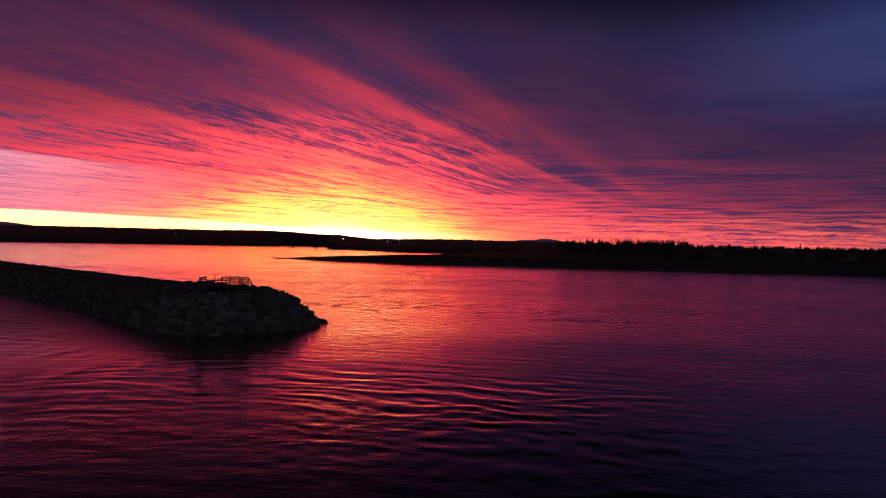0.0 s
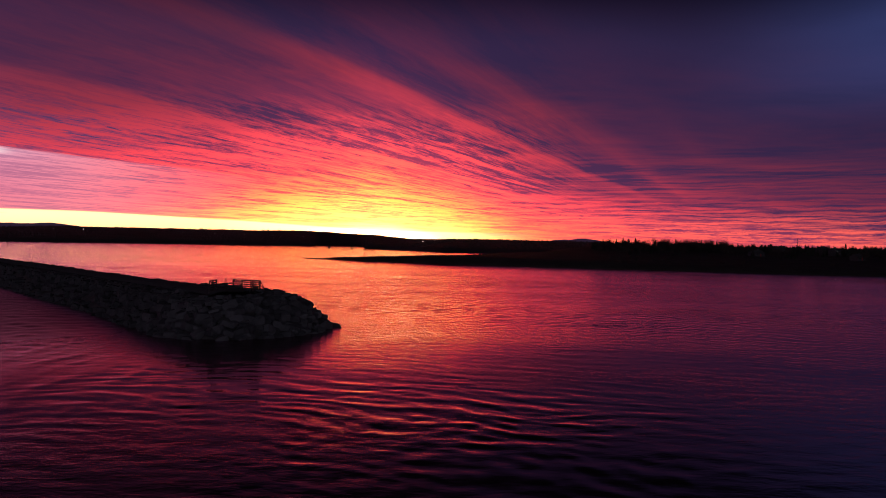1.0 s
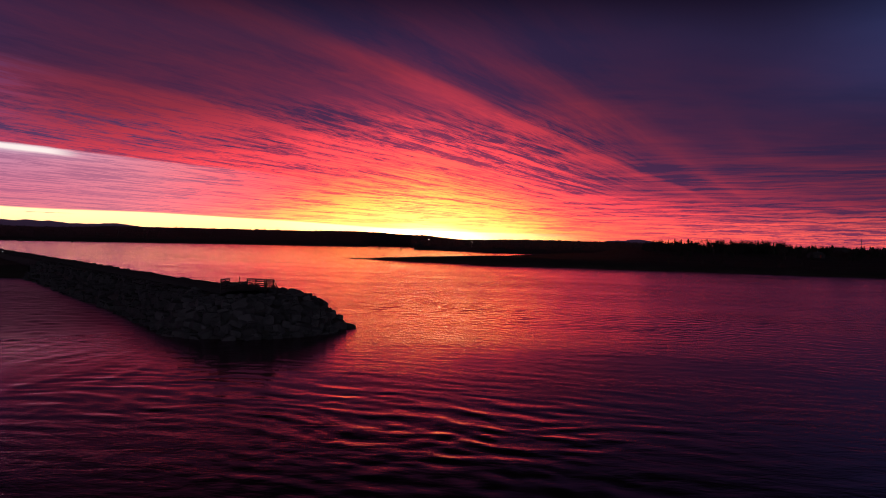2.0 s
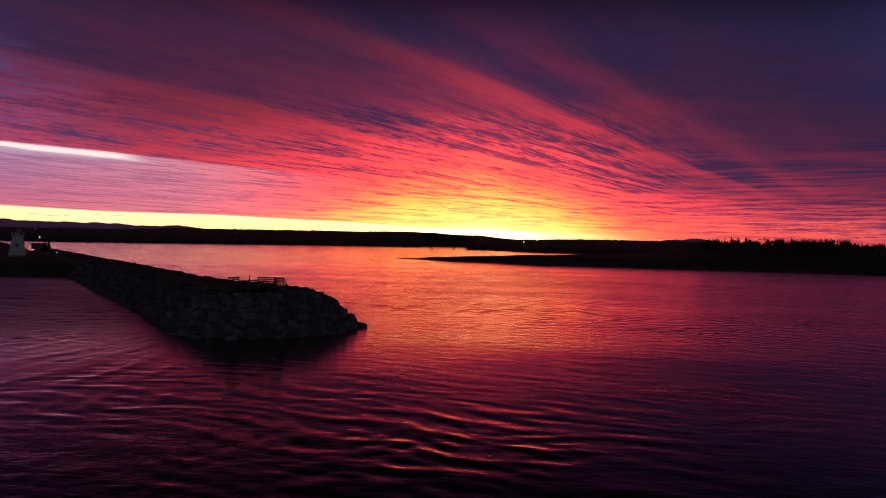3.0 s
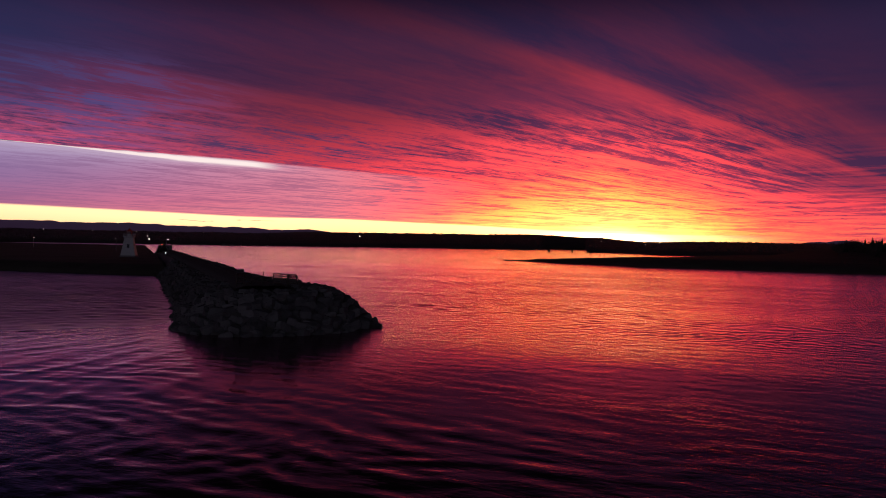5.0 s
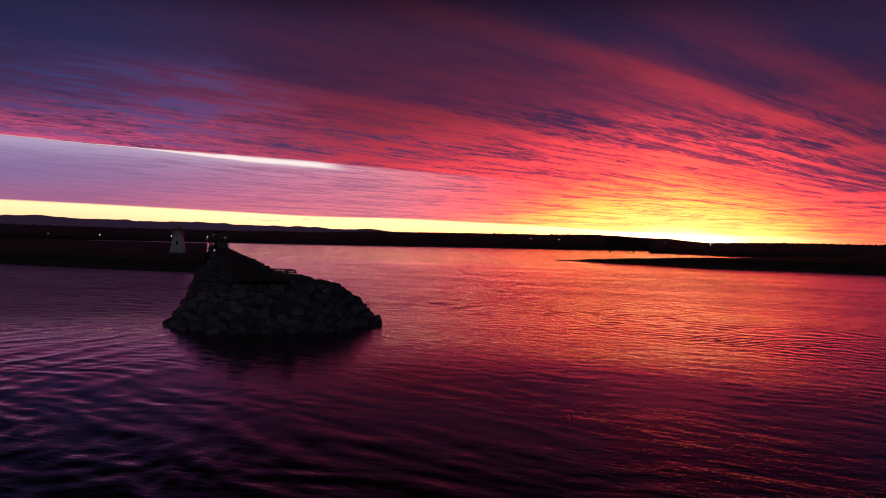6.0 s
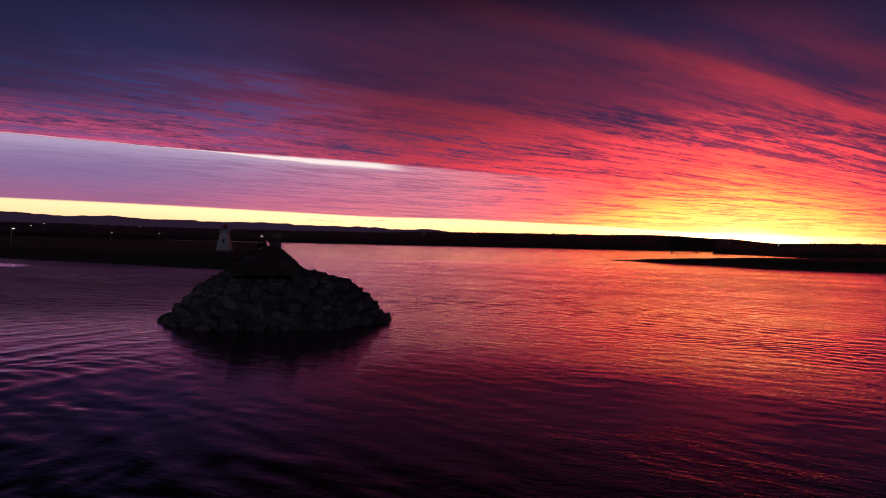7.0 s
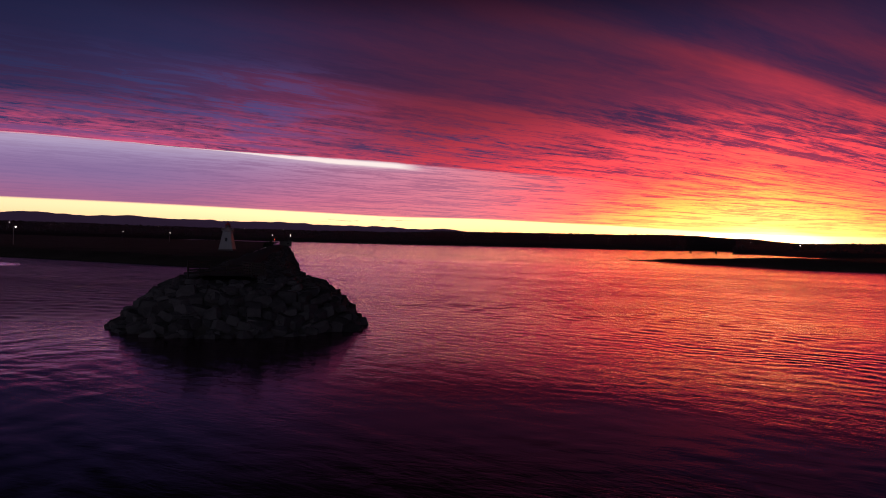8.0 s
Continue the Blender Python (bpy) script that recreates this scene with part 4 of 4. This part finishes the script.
def build_bank_woods():
    """The belt of trees behind the single ones, too dense to count."""
    rng = random.Random(31)
    source = conifer(9)
    crown = [o for o in source.children if o.name.startswith("crown")][0].data
    base_v = np.array([v.co[:] for v in crown.vertices])
    base_f = [list(p.vertices) for p in crown.polygons]
    for o in list(source.children) + [source]:
        bpy.data.objects.remove(o)
    verts, faces = [], []
    for _ in range(900):
        x, y, z = bank_point(rng, -38, -9.0, 600, 980)
        wide, tall, turn = rng.uniform(5, 13), rng.uniform(4.5, 8.5), rng.uniform(0, 6.28)
        c, sn = math.cos(turn), math.sin(turn)
        start = len(verts)
        for vx, vy, vz in base_v:
            verts.append((x + wide * (c * vx - sn * vy), y + wide * (sn * vx + c * vy), z - 0.4 + tall * vz))
        faces += [[start + k for k in f] for f in base_f]
    tagged(new("bank_woods", mesh_from("bank_woods", verts, faces, NEEDLES)), "dense dark belt of trees along the bank", "woods", kind="stuff")


build_bank_woods()


def build_shrubs():
    rng = random.Random(17)
    first = conifer(44)
    tagged(first, "dark bushy shrub at the shore end of the walkway", "shrub", group="shrubs by the walkway")
    first.name = "shrub"
    for i, (sx, nx, size) in enumerate(((346, 38.0, 3.6), (352, 40.5, 5.6), (350, 39.0, 4.2))):
        m = pose(*at(sx, nx, 3.9), 0, 0, rng.uniform(0, 360)) @ Matrix.Diagonal((size * 1.5, size * 1.5, size, 1))
        if i == 0:
            first.matrix_basis = m
        else:
            copy_thing(first, Matrix.Identity(4)).matrix_basis = m


build_shrubs()


def build_far_woods():
    """The tree tops on the low ridge across the water."""
    rng = random.Random(8)
    verts, faces = [], []
    for _ in range(5200):
        az = rng.uniform(-14, 66)
        d0 = far_shore_dist(az)
        w = rng.random() ** 1.4 * 0.95 + 0.03
        x, y, z = polar(az, d0 + (3600 - d0) * w, far_height(az, w))
        h, r = rng.uniform(4, 8), rng.uniform(3, 7)
        base, sides = len(verts), 5
        turn = rng.uniform(0, 6.28)
        for k in range(sides):
            a = turn + k * 6.283 / sides
            verts.append((x + r * math.cos(a) * rng.uniform(.7, 1.2), y + r * math.sin(a), z - 2 + rng.uniform(0, 2)))
        verts.append((x + rng.uniform(-1, 1), y, z + h))
        faces += [[base + k, base + (k + 1) % sides, base + sides] for k in range(sides)]
    tagged(new("woods", mesh_from("woods", verts, faces, WOODS)), "dark woods along the far shore", "woods", kind="stuff")


build_far_woods()

# ---- houses among the trees of the right bank ----


def build_house(az, dist, turn, width, depth, height, lit, label):
    rng = random.Random(int(az * 10))
    x, y, z = bank_point(rng, az - .01, az + .01, dist - 1, dist + 1)
    thing = new("house")
    thing.matrix_basis = pose(x, y, z - 0.3, 0, 0, turn)
    tagged(thing, label, "house", group="houses on the bank")
    part("wall", box_mesh("wall", (width, depth, height), SIDING, 0.03, height / 2), thing)
    bm = bmesh.new()
    w, d, e = width / 2 + .4, depth / 2 + .5, height
    ridge = e + depth * 0.32
    pts = [bm.verts.new(p) for p in ((-w, -d, e - .15), (w, -d, e - .15), (w, 0, ridge), (-w, 0, ridge), (-w, d, e - .15), (w, d, e - .15))]
    for f in ((0, 1, 2, 3), (3, 2, 5, 4), (0, 3, 4), (1, 5, 2), (0, 4, 5, 1)):
        bm.faces.new([pts[i] for i in f])
    roof = part("roof", mesh_bm("roof", bm, ROOFING), thing)
    part("chimney", box_mesh("chimney", (.7, .7, 1.8), STONE, 0.02), roof, pose(width * .25, 0.6, ridge))
    for k in range(lit + 2):
        wx = -width / 2 + width * (k + .5) / (lit + 2)
        glass = COOL if k < lit else DARK
        window = part("window", box_mesh("window", (0.55, 0.12, 0.6), glass, 0.0), thing, pose(wx, -depth / 2 - 0.03, height * 0.72))
        for dz in (-.34, .34):
            part("frame", box_mesh("frame", (0.7, 0.2, 0.08), SIDING, 0.01), window, pose(0, 0, dz))
    part("door", box_mesh("door", (1.0, 0.12, 2.1), RED, 0.0, 1.05), thing, pose(width * .08, -depth / 2 - 0.04, 0.3))


build_house(-25.2, 640, 20, 8, 7, 4.6, 3, "low house with white-lit windows among the trees")
build_house(-25.9, 630, 35, 7, 6, 4.4, 3, "house with bright white-lit windows and dark gable roof")
build_house(-22.4, 630, 10, 8, 7, 4.4, 1, "dim house with one lit window among bare trees")
build_house(-20.9, 575, 25, 9, 7, 2.6, 0, "dark low house with a gable roof on the bank")
build_house(-27.3, 560, 30, 8, 6, 2.6, 0, "small dark house near the bank's shore")
build_house(-29.6, 560, 20, 9, 7, 2.6, 0, "long dark house with a gable roof on the bank")


def build_mast():
    x, y, z = bank_point(random.Random(1), -23.56, -23.55, 778, 782)
    thing = new("radio_mast")
    thing.matrix_basis = pose(x, y, z - 0.3)
    tagged(thing, "slim steel lattice radio mast rising behind the trees", "mast")
    for k in range(3):
        a = radians(120 * k)
        part("leg", cone_mesh("leg", 0.12, 0.08, 14.0, 5, STEEL), thing, pose(0.45 * math.cos(a), 0.45 * math.sin(a), 0))
    for k in range(9):
        part("brace", cone_mesh("brace", 0.5, 0.5, 0.12, 3, STEEL), thing, pose(0, 0, 1.2 + 1.5 * k))
    part("aerial", cone_mesh("aerial", 0.06, 0.03, 3.0, 5, STEEL), thing, pose(0, 0, 14))


build_mast()

# ---- small things far out on the water ----


def build_barge():
    thing = new("barge")
    x, y, _ = polar(37.0, 1640, 0)
    thing.matrix_basis = pose(x, y, 0, 0, 0, 37)
    tagged(thing, "low dark work barge moored off the far shore", "barge")
    bm = bmesh.new()
    box(bm, (34, 9, 2.2), pose(0, 0, 0.7), 0.4)
    part("hull", mesh_bm("hull", bm, ROOFING), thing)
    part("deckhouse", box_mesh("deckhouse", (7, 5, 3.0), ROOFING, 0.1, 1.5), thing, pose(-10, 0, 1.8))
    part("hatch", box_mesh("hatch", (12, 6, 1.2), ROOFING, 0.1, 0.6), thing, pose(6, 0, 1.8))


build_barge()


def build_dolphin(az, dist, height):
    """A cluster of mooring piles under a cap."""
    thing = new("mooring_dolphin")
    x, y, _ = polar(az, dist, 0)
    thing.matrix_basis = pose(x, y, 0)
    tagged(thing, "dark cluster of timber mooring piles standing in water", "pile", group="mooring piles")
    for k in range(4):
        a = radians(90 * k + 45)
        part("pile", cone_mesh("pile", 0.7, 0.6, height + 2, 8, TIMBER), thing, pose(1.5 * math.cos(a), 1.5 * math.sin(a), -2))
    part("cap", box_mesh("cap", (4.4, 4.4, 0.9), TIMBER, 0.08), thing, pose(0, 0, height))


build_dolphin(11.85, 1500, 5.5)
build_dolphin(10.1, 1500, 5.5)
build_dolphin(36.0, 1660, 4.0)
build_dolphin(34.2, 1680, 3.6)
